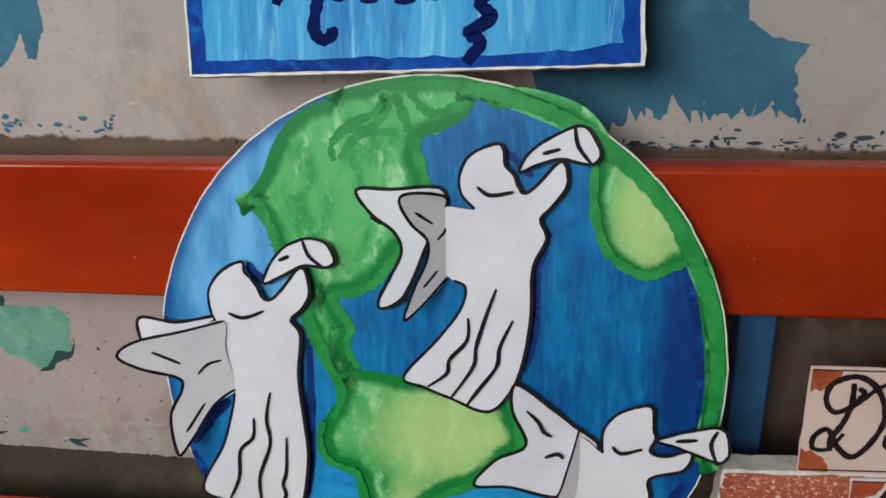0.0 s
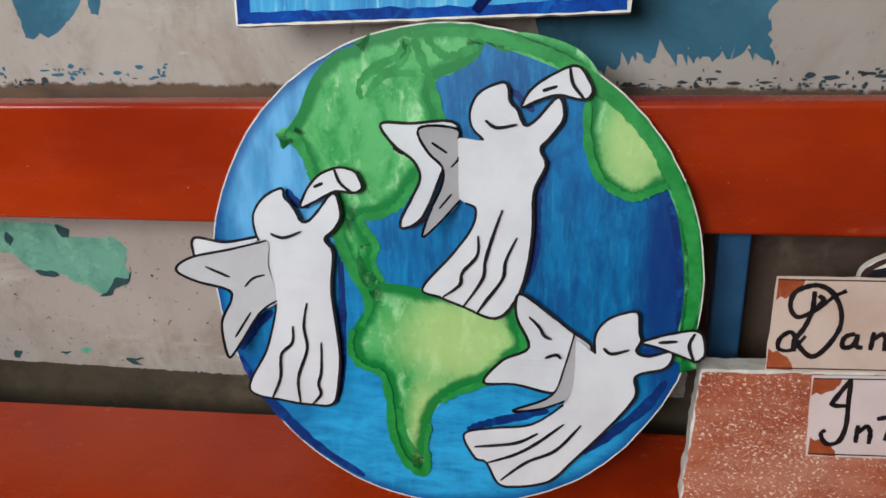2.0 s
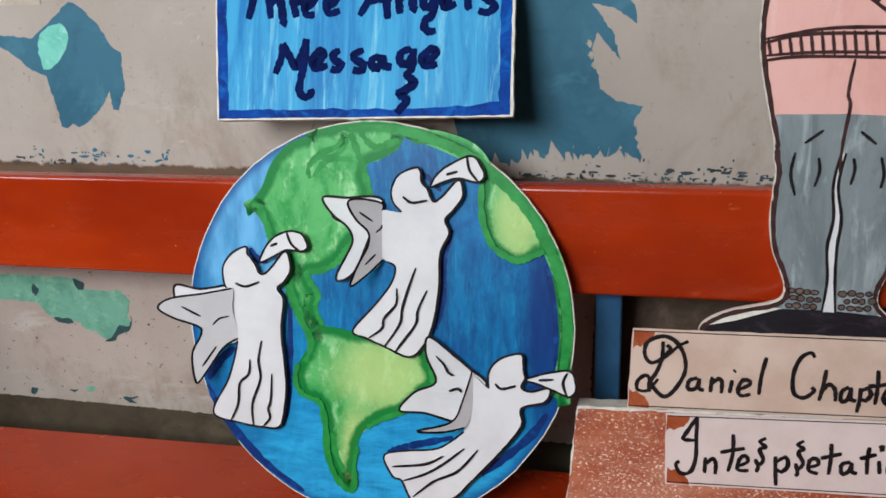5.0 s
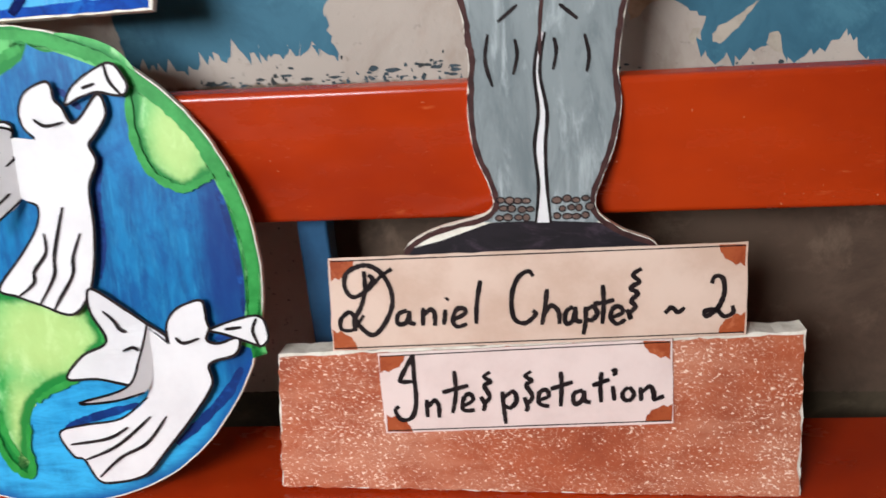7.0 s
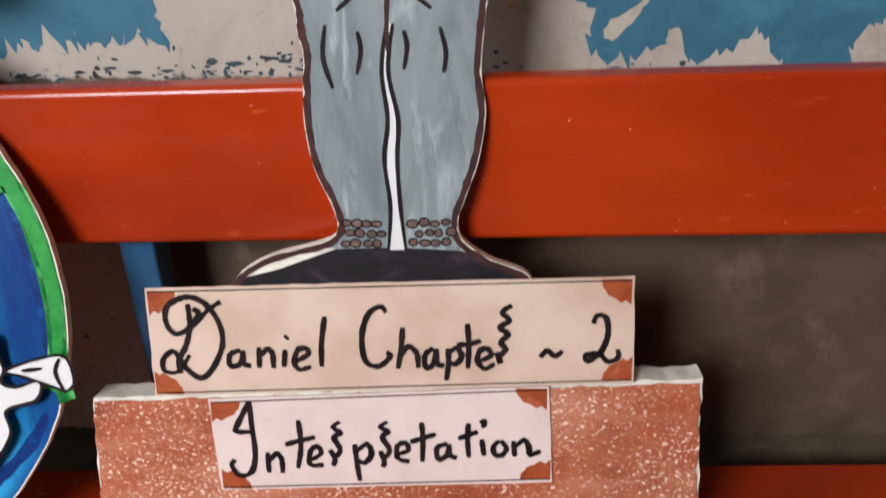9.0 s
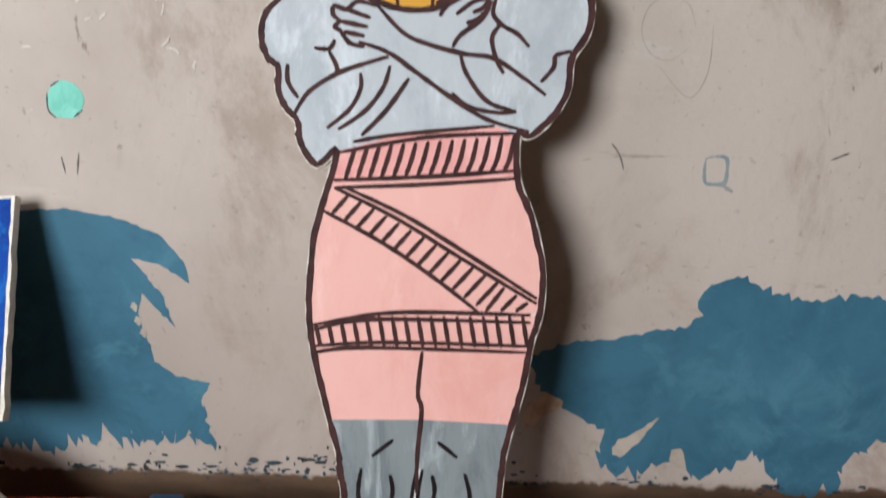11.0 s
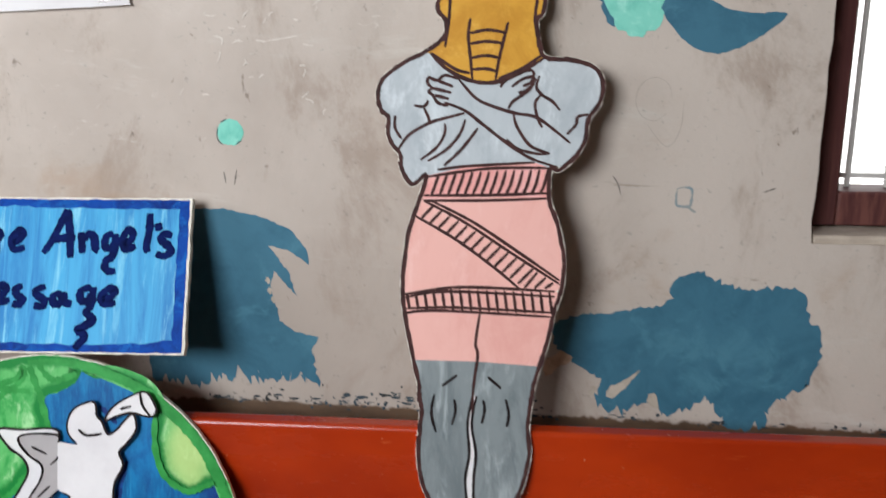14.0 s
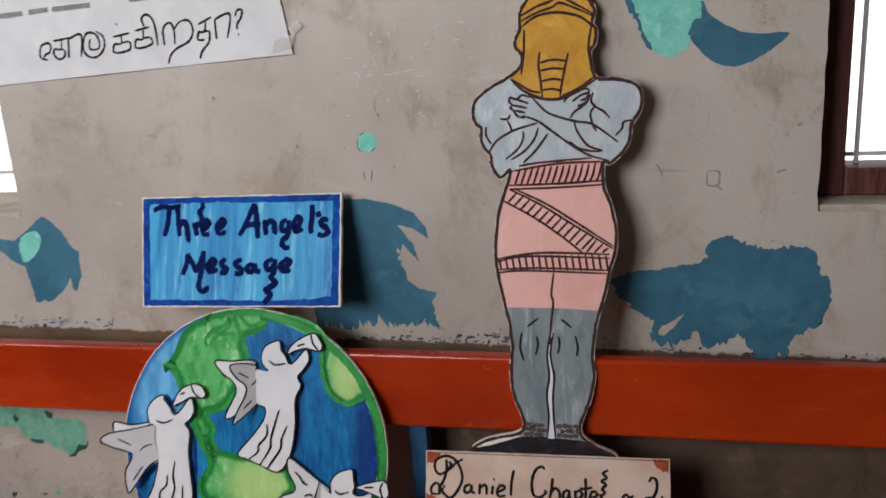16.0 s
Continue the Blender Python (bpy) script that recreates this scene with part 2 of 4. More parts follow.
RUST = washed("rust_corner_paint", rgb(160, 78, 44), rgb(140, 60, 32), rgb(180, 100, 66), 40, (1, 1, 1), 0.5).m
SKYBLUE = washed("streaked_blue_paint", rgb(62, 158, 206), rgb(28, 116, 178), rgb(124, 196, 222), 20, (1.8, 0.16, 1), 0.5).m
ROYAL = washed("royal_blue_paint", rgb(10, 66, 152), rgb(10, 38, 108), rgb(20, 96, 176), 24, (1, 1, 1), 0.6, spec=0.08).m
TEAL = washed("slate_blue_wall_paint", rgb(63, 109, 130), rgb(53, 97, 118), rgb(73, 121, 140), 9, (1, 1, 1), 0.6, grain=60, deep=0.0012).m
MINT = washed("mint_wall_paint", rgb(128, 204, 186), rgb(108, 188, 170), rgb(156, 218, 202), 26, (1, 1, 1), 0.6, grain=60, deep=0.0015).m
MINT_OLD = washed("faded_mint_wall_paint", rgb(116, 172, 148), rgb(96, 150, 130), rgb(136, 188, 160), 22, (1, 1, 1), 0.6, grain=60, deep=0.0015).m
TEAL_DARK = plain("dark_teal_old_paint", rgb(52, 84, 84), rgb(38, 62, 66), 40, 0.6).m
CHIP = plain("chipped_dark_coat", rgb(44, 46, 46), rgb(58, 78, 90), 30, 0.6).m
MARK = plain("faint_pencil", rgb(168, 157, 147), rgb(158, 147, 137), 30, 0.6).m
SCRAWL = plain("grey_pen", rgb(120, 117, 120), rgb(142, 138, 140), 30, 0.6).m
POST = plain("blue_enamel_steel", rgb(44, 84, 118), rgb(34, 66, 98), 14, 0.4).m
WOOD = washed("dark_red_brown_timber", rgb(88, 52, 50), rgb(70, 40, 40), rgb(108, 68, 62), 8, (3, 3, 0.3), 0.5).m
GRILLE = plain("grey_window_bar_paint", rgb(206, 202, 198), rgb(186, 182, 178), 20, 0.5).m
PLASTER = plain("plain_plaster", rgb(122, 113, 103), rgb(108, 99, 90), 3, 0.8, 0.003, 30).m
FLOORING = plain("cement_floor", rgb(78, 72, 68), rgb(62, 58, 55), 4, 0.6, 0.002, 40).m
CEMENT = plain("bare_cement", rgb(190, 176, 162), rgb(168, 154, 140), 18, 0.85, 0.003, 60).m
TAPE = Mat("clear_tape", 0.12, spec=0.8).m
TAPE.node_tree.nodes["Principled BSDF"].inputs["Base Color"].default_value = rgb(214, 208, 200)
TAPE.node_tree.nodes["Principled BSDF"].inputs["Alpha"].default_value = 0.45
GLOW = bpy.data.materials.new("bright_daylight_outside")
GLOW.use_nodes = True
GLOW.node_tree.nodes.remove(GLOW.node_tree.nodes["Principled BSDF"])
shine = GLOW.node_tree.nodes.new("ShaderNodeEmission")
shine.inputs[0].default_value, shine.inputs[1].default_value = (1, 0.98, 0.96, 1), 2.2
GLOW.node_tree.links.new(shine.outputs[0], GLOW.node_tree.nodes["Material Output"].inputs[0])

# ---------------------------------------------------------------- shape helpers (sheet coordinates in millimetres)


def smooth(points, closed=True, steps=6):
    """A soft curve through control points."""
    n, out = len(points), []
    for i in range(n if closed else n - 1):
        if closed:
            a, b, c, d = (points[(i + k) % n] for k in (-1, 0, 1, 2))
        else:
            a, b, c, d = (points[min(max(i + k, 0), n - 1)] for k in (-1, 0, 1, 2))
        for s in range(steps):
            f = s / steps
            out.append(tuple(0.5 * (2 * b[k] + (c[k] - a[k]) * f + (2 * a[k] - 5 * b[k] + 4 * c[k] - d[k]) * f * f
                                    + (3 * b[k] - a[k] - 3 * c[k] + d[k]) * f ** 3) for k in (0, 1)))
    if not closed:
        out.append(points[-1])
    return out


def area(poly):
    return sum(p[0] * q[1] - q[0] * p[1] for p, q in zip(poly, poly[1:] + poly[:1])) / 2


def normals(poly, closed=True):
    """Unit normals to the left of the way along a line."""
    n, out = len(poly), []
    for i in range(n):
        p, q = (poly[i - 1], poly[(i + 1) % n]) if closed else (poly[max(i - 1, 0)], poly[min(i + 1, n - 1)])
        x, y = q[0] - p[0], q[1] - p[1]
        d = math.hypot(x, y) or 1
        out.append((-y / d, x / d))
    return out


def grown(poly, d):
    """The closed outline moved outwards by d."""
    s = -1 if area(poly) > 0 else 1
    return [(p[0] + s * d * k[0], p[1] + s * d * k[1]) for p, k in zip(poly, normals(poly))]


def ragged(poly, amount, seed, step=4.0):
    """A torn, brushed outline: extra points pushed in and out."""
    r, out = random.Random(seed), []
    for p, q in zip(poly, poly[1:] + poly[:1]):
        d = math.hypot(q[0] - p[0], q[1] - p[1])
        for i in range(max(1, int(d / step))):
            f = i / max(1, int(d / step))
            out.append((p[0] + (q[0] - p[0]) * f, p[1] + (q[1] - p[1]) * f))
    return [(p[0] + k[0] * a, p[1] + k[1] * a) for p, k, a in ((p, k, r.gauss(0, amount)) for p, k in zip(out, normals(out)))]


def softened(poly):
    """Cuts the corners of a closed outline once."""
    return [(p[0] * f + q[0] * (1 - f), p[1] * f + q[1] * (1 - f)) for p, q in zip(poly, poly[1:] + poly[:1]) for f in (0.8, 0.2)]


class Sheet:
    """Collects flat shapes, ribbons and slabs into one mesh; z is the height off the board in millimetres."""

    def __init__(self):
        self.v, self.f, self.mi, self.mats, self.e = [], [], [], [], []
        self.bend = None

    def slot(self, m):
        if m not in self.mats:
            self.mats.append(m)
        return self.mats.index(m)

    def put(self, pts, z, e=0.0):
        k = len(self.v)
        for p in pts:
            h = z(p) if callable(z) else z
            h = h * 0.3 if 0 < h < 2.5 else h  # paint and ink are thin films
            self.v.append((p[0] / 1000, p[1] / 1000, h / 1000))
            self.e.append(e)
        return k

    def face(self, idx, m):
        self.f.append(idx)
        self.mi.append(self.slot(m))

    def fill(self, poly, z, m, up=True):
        k = self.put(poly, z)
        for tri in tessellate_polygon([[Vector((p[0], p[1], 0)) for p in poly]]):
            a, b, c = (poly[i] for i in tri)
            turn = (b[0] - a[0]) * (c[1] - a[1]) - (b[1] - a[1]) * (c[0] - a[0])
            self.face(tuple(k + i for i in (tri if (turn > 0) == up else tri[::-1])), m)
        return self

    def slab(self, poly, z0, z1, top, side):
        if area(poly) < 0:
            poly = poly[::-1]
        self.fill(poly, z1, top)
        self.fill(poly, z0, side, False)
        n = len(poly)
        a, b = self.put(poly, z0), self.put(poly, z1)
        for i in range(n):
            j = (i + 1) % n
            self.face((a + i, a + j, b + j, b + i), side)
        return self

    def line(self, pts, width, z, m, closed=False, taper=0.5, wobble=0.12, soft=True, seed=1):
        """A pen or brush stroke of uneven width."""
        line = smooth(pts, closed) if soft else list(pts)
        r, n = random.Random(seed + len(line)), len(line)
        left, right = [], []
        for i, (p, k) in enumerate(zip(line, normals(line, closed))):
            f = i / max(1, n - 1)
            w = width / 2 * (1 + r.uniform(-wobble, wobble))
            if not closed:
                w *= 1 - taper * (2 * abs(f - 0.5)) ** 3
            left.append((p[0] + k[0] * w, p[1] + k[1] * w))
            right.append((p[0] - k[0] * w, p[1] - k[1] * w))
        a, b = self.put(left, z), self.put(right, z)
        for i in range(n if closed else n - 1):
            j = (i + 1) % n
            self.face((b + i, b + j, a + j, a + i), m)
        return self

    def rim(self, poly, depth, z, m):
        """A brushed border inside an outline; the pigment thins inwards."""
        if area(poly) < 0:
            poly = poly[::-1]
        inner = grown(poly, -depth)
        a, b = self.put(poly, z, 1.0), self.put(inner, z, 0.0)
        n = len(poly)
        for i in range(n):
            j = (i + 1) % n
            self.face((a + i, a + j, b + j, b + i), m)
        return self

    def mesh(self, name):
        me = bpy.data.meshes.new(name)
        me.from_pydata(self.v, [], self.f)
        for m in self.mats:
            me.materials.append(m)
        me.polygons.foreach_set("material_index", self.mi)
        me.attributes.new("edge", "FLOAT", "POINT").data.foreach_set("value", self.e)
        me.update()
        return me


def board(y, z, slope):
    """The pose of a sheet that leans back: x along the wall, y up the sheet, z out of it."""
    n = math.hypot(1, slope)
    return Matrix(((1, 0, 0, 0), (0, slope / n, -1 / n, y), (0, 1 / n, slope / n, z), (0, 0, 0, 1)))


def place(ob, m):
    ob.matrix_world = m
    return ob


def part(name, sheet, parent, label=""):
    ob = new(name, sheet.mesh(name))
    ob.parent = parent
    return tagged(ob, label) if label else ob


def hull(name, bm, material, parent=None, label=""):
    """Links a bmesh as one mesh object."""
    me = bpy.data.meshes.new(name)
    bm.to_mesh(me)
    bm.free()
    me.materials.append(material)
    ob = new(name, me)
    ob.parent = parent
    return tagged(ob, label) if label else ob


def beam(x0, y0, z0, x1, y1, z1, bevel=0.0, seg=3):
    """A box with rounded edges."""
    bm = bmesh.new()
    bmesh.ops.create_cube(bm, size=1)
    for v in bm.verts:
        v.co = Vector(((x0 + x1) / 2 + v.co.x * (x1 - x0), (y0 + y1) / 2 + v.co.y * (y1 - y0), (z0 + z1) / 2 + v.co.z * (z1 - z0)))
    if bevel:
        bmesh.ops.bevel(bm, geom=bm.edges[:], offset=bevel, segments=seg, affect="EDGES", profile=0.5)
        for f in bm.faces:
            f.smooth = max(abs(c) for c in f.normal) < 0.999
    return bm


def hand(parent, z, m, weight, *strokes, taper=0.25):
    """One hand-drawn character made of pen or brush strokes."""
    sh = Sheet()
    for i, l in enumerate(strokes):
        sh.line(l, weight, z + 0.08 * i, m, taper=taper, wobble=0.16, seed=i)
    part("letter", sh, parent)


# ---------------------------------------------------------------- the room
WALL_Y, SEAT, SILL = 0.823, 0.455, 1.087


def rough_edged_wall():
    """The window wall in one mesh, with two openings cut through it."""
    xs, zs = (-2.2, -1.5, -0.494, 0.943, 1.95, 2.6), (0.0, SILL, 2.25, 2.9)
    bm = bmesh.new()
    for i in range(5):
        for j in range(3):
            if j == 1 and i in (1, 3):
                continue
            x0, x1, z0, z1 = xs[i], xs[i + 1], zs[j], zs[j + 1]
            nx, nz = max(1, int((x1 - x0) / 0.03)), max(1, int((z1 - z0) / 0.03))
            g = [[bm.verts.new((x0 + (x1 - x0) * a / nx, WALL_Y, z0 + (z1 - z0) * b / nz)) for b in range(nz + 1)] for a in range(nx + 1)]
            for a in range(nx):
                for b in range(nz):
                    bm.faces.new((g[a][b], g[a + 1][b], g[a + 1][b + 1], g[a][b + 1]))
    bmesh.ops.remove_doubles(bm, verts=bm.verts, dist=0.001)
    rim = [e for e in bm.edges if e.is_boundary]
    back = bmesh.ops.extrude_edge_only(bm, edges=rim)["geom"]
    for v in (g for g in back if isinstance(g, bmesh.types.BMVert)):
        v.co.y = WALL_Y + 0.2
    for v in bm.verts:
        if abs(v.co.x - 0.943) < 0.002 or abs(v.co.x + 0.512) < 0.002:
            v.co.x += noise.noise(v.co * 22) * 0.0045
    bmesh.ops.recalc_face_normals(bm, faces=bm.faces)
    return hull("wall_north", bm, WALL)


tagged(rough_edged_wall(), "scuffed beige painted plaster wall with window openings", "wall", kind="structure")
tagged(hull("floor", beam(-2.2, -1.6, -0.1, 2.6, 1.1, 0.0), FLOORING), "plain grey cement floor", "floor", kind="structure")
tagged(hull("ceiling", beam(-2.2, -1.6, 2.9, 2.6, 1.1, 3.0), PLASTER), "plain plastered ceiling", "ceiling", kind="structure")
tagged(hull("wall_east", beam(2.6, -1.6, 0, 2.75, 1.1, 2.9), PLASTER), "plain plastered side wall", "wall", kind="structure")


def holed_wall(name, along, at, a0, a1, h0, h1):
    """A wall with one window opening; along is the axis that it runs on."""
    lo, hi = (-1.6, 1.1) if along == "y" else (-2.2, 2.6)
    bm = bmesh.new()
    for p, q, r, s in ((lo, a0, 0, 2.9), (a1, hi, 0, 2.9), (a0, a1, 0, h0), (a0, a1, h1, 2.9)):
        b = beam(at, p, r, at + 0.15, q, s) if along == "y" else beam(p, at, r, q, at + 0.15, s)
        me = bpy.data.meshes.new("tmp")
        b.to_mesh(me)
        b.free()
        bm.from_mesh(me)
        bpy.data.meshes.remove(me)
    return tagged(hull(name, bm, PLASTER), "plain plastered wall with a window opening", "wall", kind="structure")


holed_wall("wall_west", "y", -2.35, -1.0, -0.1, 1.45, 2.35)
holed_wall("wall_south", "x", -1.62, -1.05, 0.05, 1.4, 2.3)


def window(name, x0, x1, framed=True):
    """A timber window frame set back in the wall, with upright bars and a cement sill."""
    root = tagged(new(name), "dark red-brown timber window with upright metal bars", "window", kind="structure")
    y0, y1, w = WALL_Y + 0.055, WALL_Y + 0.125, 0.045
    z0, z1 = SILL + 0.012, 2.25
    for n, b in () if not framed else (("frame_side", (x0, y0, z0, x0 + w, y1, z1)), ("frame_side", (x1 - w, y0, z0, x1, y1, z1)),
                 ("frame_bottom", (x0 + w, y0 + 0.002, z0, x1 - w, y1, z0 + w)), ("frame_top", (x0 + w, y0 + 0.002, z1 - w, x1 - w, y1, z1))):
        hull(n, beam(*b, bevel=0.004), WOOD, root)
    k = 18
    for i in range(k):
        x = x0 + w + (x1 - x0 - 2 * w) * (i + 0.5) / k
        bm = bmesh.new()
        bmesh.ops.create_cone(bm, cap_ends=True, segments=10, radius1=0.0038, radius2=0.0038, depth=z1 - z0 - 2 * w + 0.02)
        bmesh.ops.translate(bm, verts=bm.verts, vec=(x, y1 - 0.025, (z0 + z1) / 2))
        hull("window_bar", bm, GRILLE, root)
    hull("cross_bar", beam(x0 + w, y1 - 0.028, z0 + w + 0.012, x1 - w, y1 - 0.022, z0 + w + 0.018), GRILLE, root)
    hull("window_sill", beam(x0, WALL_Y + 0.003, SILL - 0.022, x1, WALL_Y + 0.2, SILL + 0.010, bevel=0.004), CEMENT, root, "rough cement sill")
    return root


window("window_1", 0.946, 1.947)
tagged(window("window_2", -1.497, -0.498, False), "bright unframed window opening with upright metal bars")
for x0, x1 in ((0.5, 2.5), (-2.1, -0.1)):
    sh = Sheet().fill([(x0 * 1000, 800), (x1 * 1000, 800), (x1 * 1000, 2500), (x0 * 1000, 2500)], 0, GLOW)
    tagged(place(new("backdrop", sh.mesh("backdrop")), board(1.6, 0, 0)), "overexposed white daylight outside the window", "backdrop", kind="structure")

# ---------------------------------------------------------------- old paint on the wall


def paint_patch(points, m, label, seed, amount=1.2, z=0.8, soft=True, strokes=(), jag=0.0, low=0.0):
    sh = Sheet()
    poly = ragged(smooth(points, True, 4) if soft else points, amount, seed)
    if jag:
        r = random.Random(seed)
        poly = [(p[0] + r.gauss(0, 1.5), p[1] + r.choice((0, 0, 1, 2, -1)) * jag * r.random()) if p[1] < low else p for p in poly]
    sh.fill(poly, z, m)
    for s in strokes:
        sh.fill(ragged(s, 0.5, seed + 7, 5), z + 0.5, m)
    ob = new("paint_patch", sh.mesh("paint_patch"))
    place(ob, board(WALL_Y, 0, 0))
    return tagged(ob, label, "paint patch", kind="structure")


def bristles(x0, x1, y, count, down, seed, lean=0.25):
    """Brush-tip streaks that hang from a patch."""
    r, out = random.Random(seed), []
    for i in range(count):
        x, w, h = x0 + (x1 - x0) * (i + r.uniform(0.1, 0.9)) / count, r.uniform(3, 8), down * r.uniform(0.4, 1.2)
        out.append([(x - w, y), (x + w, y), (x + w * 0.4 + h * lean, y - h * 0.6), (x + h * lean * 1.3, y - h)])
    return out


paint_patch([(626, 971), (670, 987), (722, 995), (774, 1008), (778, 1031), (809, 1049), (841, 1035), (874, 1026), (911, 1030), (944, 1022), (950, 994), (967, 976), (969, 930), (954, 894), (937, 884), (913, 865), (905, 837), (863, 836), (845, 859), (832, 873), (819, 864), (785, 852), (758, 868), (723, 855), (687, 872), (696, 896), (661, 919), (634, 948)], TEAL, "slate-blue brushed paint patch on the wall", 3, 1.7, strokes=bristles(690, 900, 880, 5, 26, 5), jag=8, low=925)
paint_patch([(116, 1114), (204, 1117), (251, 1107), (288, 1092), (310, 1063), (312, 1044), (286, 1063), (258, 1069), (284, 1035), (294, 1001), (265, 1035), (259, 1015), (270, 967), (289, 952), (322, 945), (311, 927), (323, 877), (294, 887), (254, 876), (215, 886), (154, 870), (93, 875), (80, 956)], TEAL, "slate-blue brushed paint patch with a feathered edge", 4, 0.6, soft=False, strokes=bristles(130, 320, 892, 6, 20, 8), jag=9, low=915)
paint_patch([(649, 1451), (669, 1461), (677, 1431), (691, 1350), (679, 1358), (669, 1386), (651, 1416)], TEAL, "slate-blue paint edge round a mint patch", 6)
paint_patch([(762, 1416), (777, 1393), (817, 1370), (852, 1363), (890, 1362), (853, 1331), (813, 1316), (777, 1328), (752, 1354), (739, 1379)], TEAL, "slate-blue crescent of paint", 7, 0.5)
paint_patch([(656, 1436), (669, 1461), (687, 1472), (717, 1479), (752, 1468), (767, 1456), (759, 1438), (762, 1399), (747, 1379), (742, 1349), (717, 1334), (691, 1350), (679, 1373), (669, 1401)], MINT, "mint-green paint patch", 8, 1.6, z=1.5)
paint_patch([(811, 1440), (829, 1461), (847, 1464), (856, 1467), (835, 1433)], plain("mottled_chip", rgb(150, 132, 116), rgb(86, 84, 86), 130, 0.7).m, "small dark chip in the paint", 9, 1.4)
paint_patch([(216 + 17 * math.cos(a * 0.7854), 1215 + 17 * math.sin(a * 0.7854)) for a in range(8)], MINT, "round mint-green paint dab", 10, 0.6)
paint_patch([(-452, 1090), (-436, 1083), (-414, 1059), (-396, 1027), (-384, 1020), (-386, 1002), (-386, 976), (-403, 939), (-411, 941), (-412, 967), (-430, 943), (-458, 921), (-472, 914), (-481, 921), (-491, 914), (-500, 916), (-501, 937), (-504, 956), (-510, 989), (-534, 999), (-560, 1022), (-587, 1036), (-585, 1045), (-554, 1045), (-524, 1041), (-494, 1059), (-476, 1072)], TEAL, "slate-blue brushed paint patch by the window", 11, 0.7, soft=False)
paint_patch([(-511, 1040), (-490, 1057), (-467, 1059), (-462, 1043), (-478, 1017), (-500, 999), (-512, 1003)], MINT, "mint-green paint dab over blue", 12, 0.8, z=1.5)
paint_patch([(-705, 674), (-533, 677), (-533, 663), (-520, 659), (-496, 658), (-475, 657), (-461, 661), (-447, 653), (-442, 641), (-449, 620), (-449, 601), (-466, 596), (-482, 580), (-495, 575), (-511, 586), (-528, 590), (-539, 602), (-566, 605), (-589, 609), (-600, 618), (-610, 632), (-643, 633), (-718, 640)], MINT_OLD, "faded mint-green paint patch below the rail", 13, 1.0, z=1.5)
for q in ([(-534, 675), (-517, 671), (-518, 659), (-529, 659)], [(-580, 607), (-552, 606), (-552, 598), (-577, 600)], [(-482, 580), (-470, 599), (-449, 601), (-443, 618), (-448, 596), (-472, 582), (-481, 573), (-498, 571)], [(-609, 663), (-600, 656), (-607, 643), (-613, 651)], [(-484, 471), (-454, 474), (-470, 468), (-462, 461), (-478, 464)], [(-582, 476), (-567, 479), (-573, 473)], [(-656, 473), (-644, 475), (-651, 462), (-658, 464)]):
    paint_patch(q, TEAL_DARK, "dark teal flake of old paint below the rail", 14, 0.7, z=2.0)
paint_patch([(-551, 482), (-538, 487), (-533, 481), (-547, 476)], MINT_OLD, "small mint fleck low on the wall", 15, 0.6, z=1.5)


BARE = plain("bare_pinkish_plaster", rgb(196, 166, 142), rgb(160, 134, 112), 60, 0.85).m
PALE_COAT = plain("pale_beige_coat", rgb(184, 172, 158), rgb(160, 148, 134), 30, 0.7).m
paint_patch([(623, 922), (638, 934), (653, 933), (655, 922), (639, 914), (622, 901)], BARE, "bare pinkish plaster where the paint flaked off", 21, 1.4, z=1.5)
for q in ([(703, 882), (721, 896), (746, 913), (727, 888), (710, 873)], [(680, 882), (690, 889), (685, 873)], [(756, 871), (766, 882), (772, 860)]):
    paint_patch(q, PALE_COAT, "pale brush-missed streak in the blue paint", 22, 0.8, z=1.5)
for x, z in ((258, 1008), (262, 996), (256, 1022)):
    paint_patch([(x - 3, z), (x, z + 5), (x + 3, z + 1), (x + 1, z - 5)], PALE_COAT, "small pale fleck in the blue paint", 23, 0.6, z=1.5)


def pencil(name, lines, width, label, m=MARK):
    sh = Sheet()
    for i, l in enumerate(lines):
        sh.line(l, width, 0.9 + 0.02 * i, m, taper=0.8, wobble=0.4, seed=i)
    return tagged(place(new(name, sh.mesh(name)), board(WALL_Y, 0, 0)), label, "wall mark", kind="structure")


ring = [(776, 1153), (785, 1155), (794, 1153), (795, 1142), (793, 1132), (784, 1131), (777, 1133), (776, 1144), (777, 1153)]
pencil("paint_ring", [ring, [(790, 1132), (796, 1127), (801, 1124)]], 3.4, "small square ring of blue-grey paint", plain("thin_blue_grey_paint", rgb(124, 140, 146), rgb(150, 150, 146), 60).m)
pencil("scratch", [[(697, 1168), (704, 1158), (708, 1144)], [(205, 1165), (207, 1150)], [(222, 1168), (218, 1148)], [(880, 1150), (895, 1156)]], 1.6, "thin dark scratches in the wall", plain("dull_scratch", rgb(110, 104, 98), rgb(92, 88, 84), 40).m)
pencil("pencil_scribble", [[(742 + 22 * math.cos(a * 0.8), 1262 + 26 * math.sin(a * 0.8)) for a in range(8)], [(735, 1232), (760, 1205), (775, 1225), (778, 1262)]], 0.8, "faint pencil loops on the wall")
pencil("dab_rim", [[(200, 1222), (199, 1207), (206, 1199)], [(204, 1228), (212, 1232)], [(222, 1200), (231, 1206)]], 1.6, "dark rim of old paint round the mint dab", TEAL_DARK)
WORN = plain("rubbed_pale_plaster", rgb(204, 195, 186), rgb(180, 169, 159), 25, 0.6).m
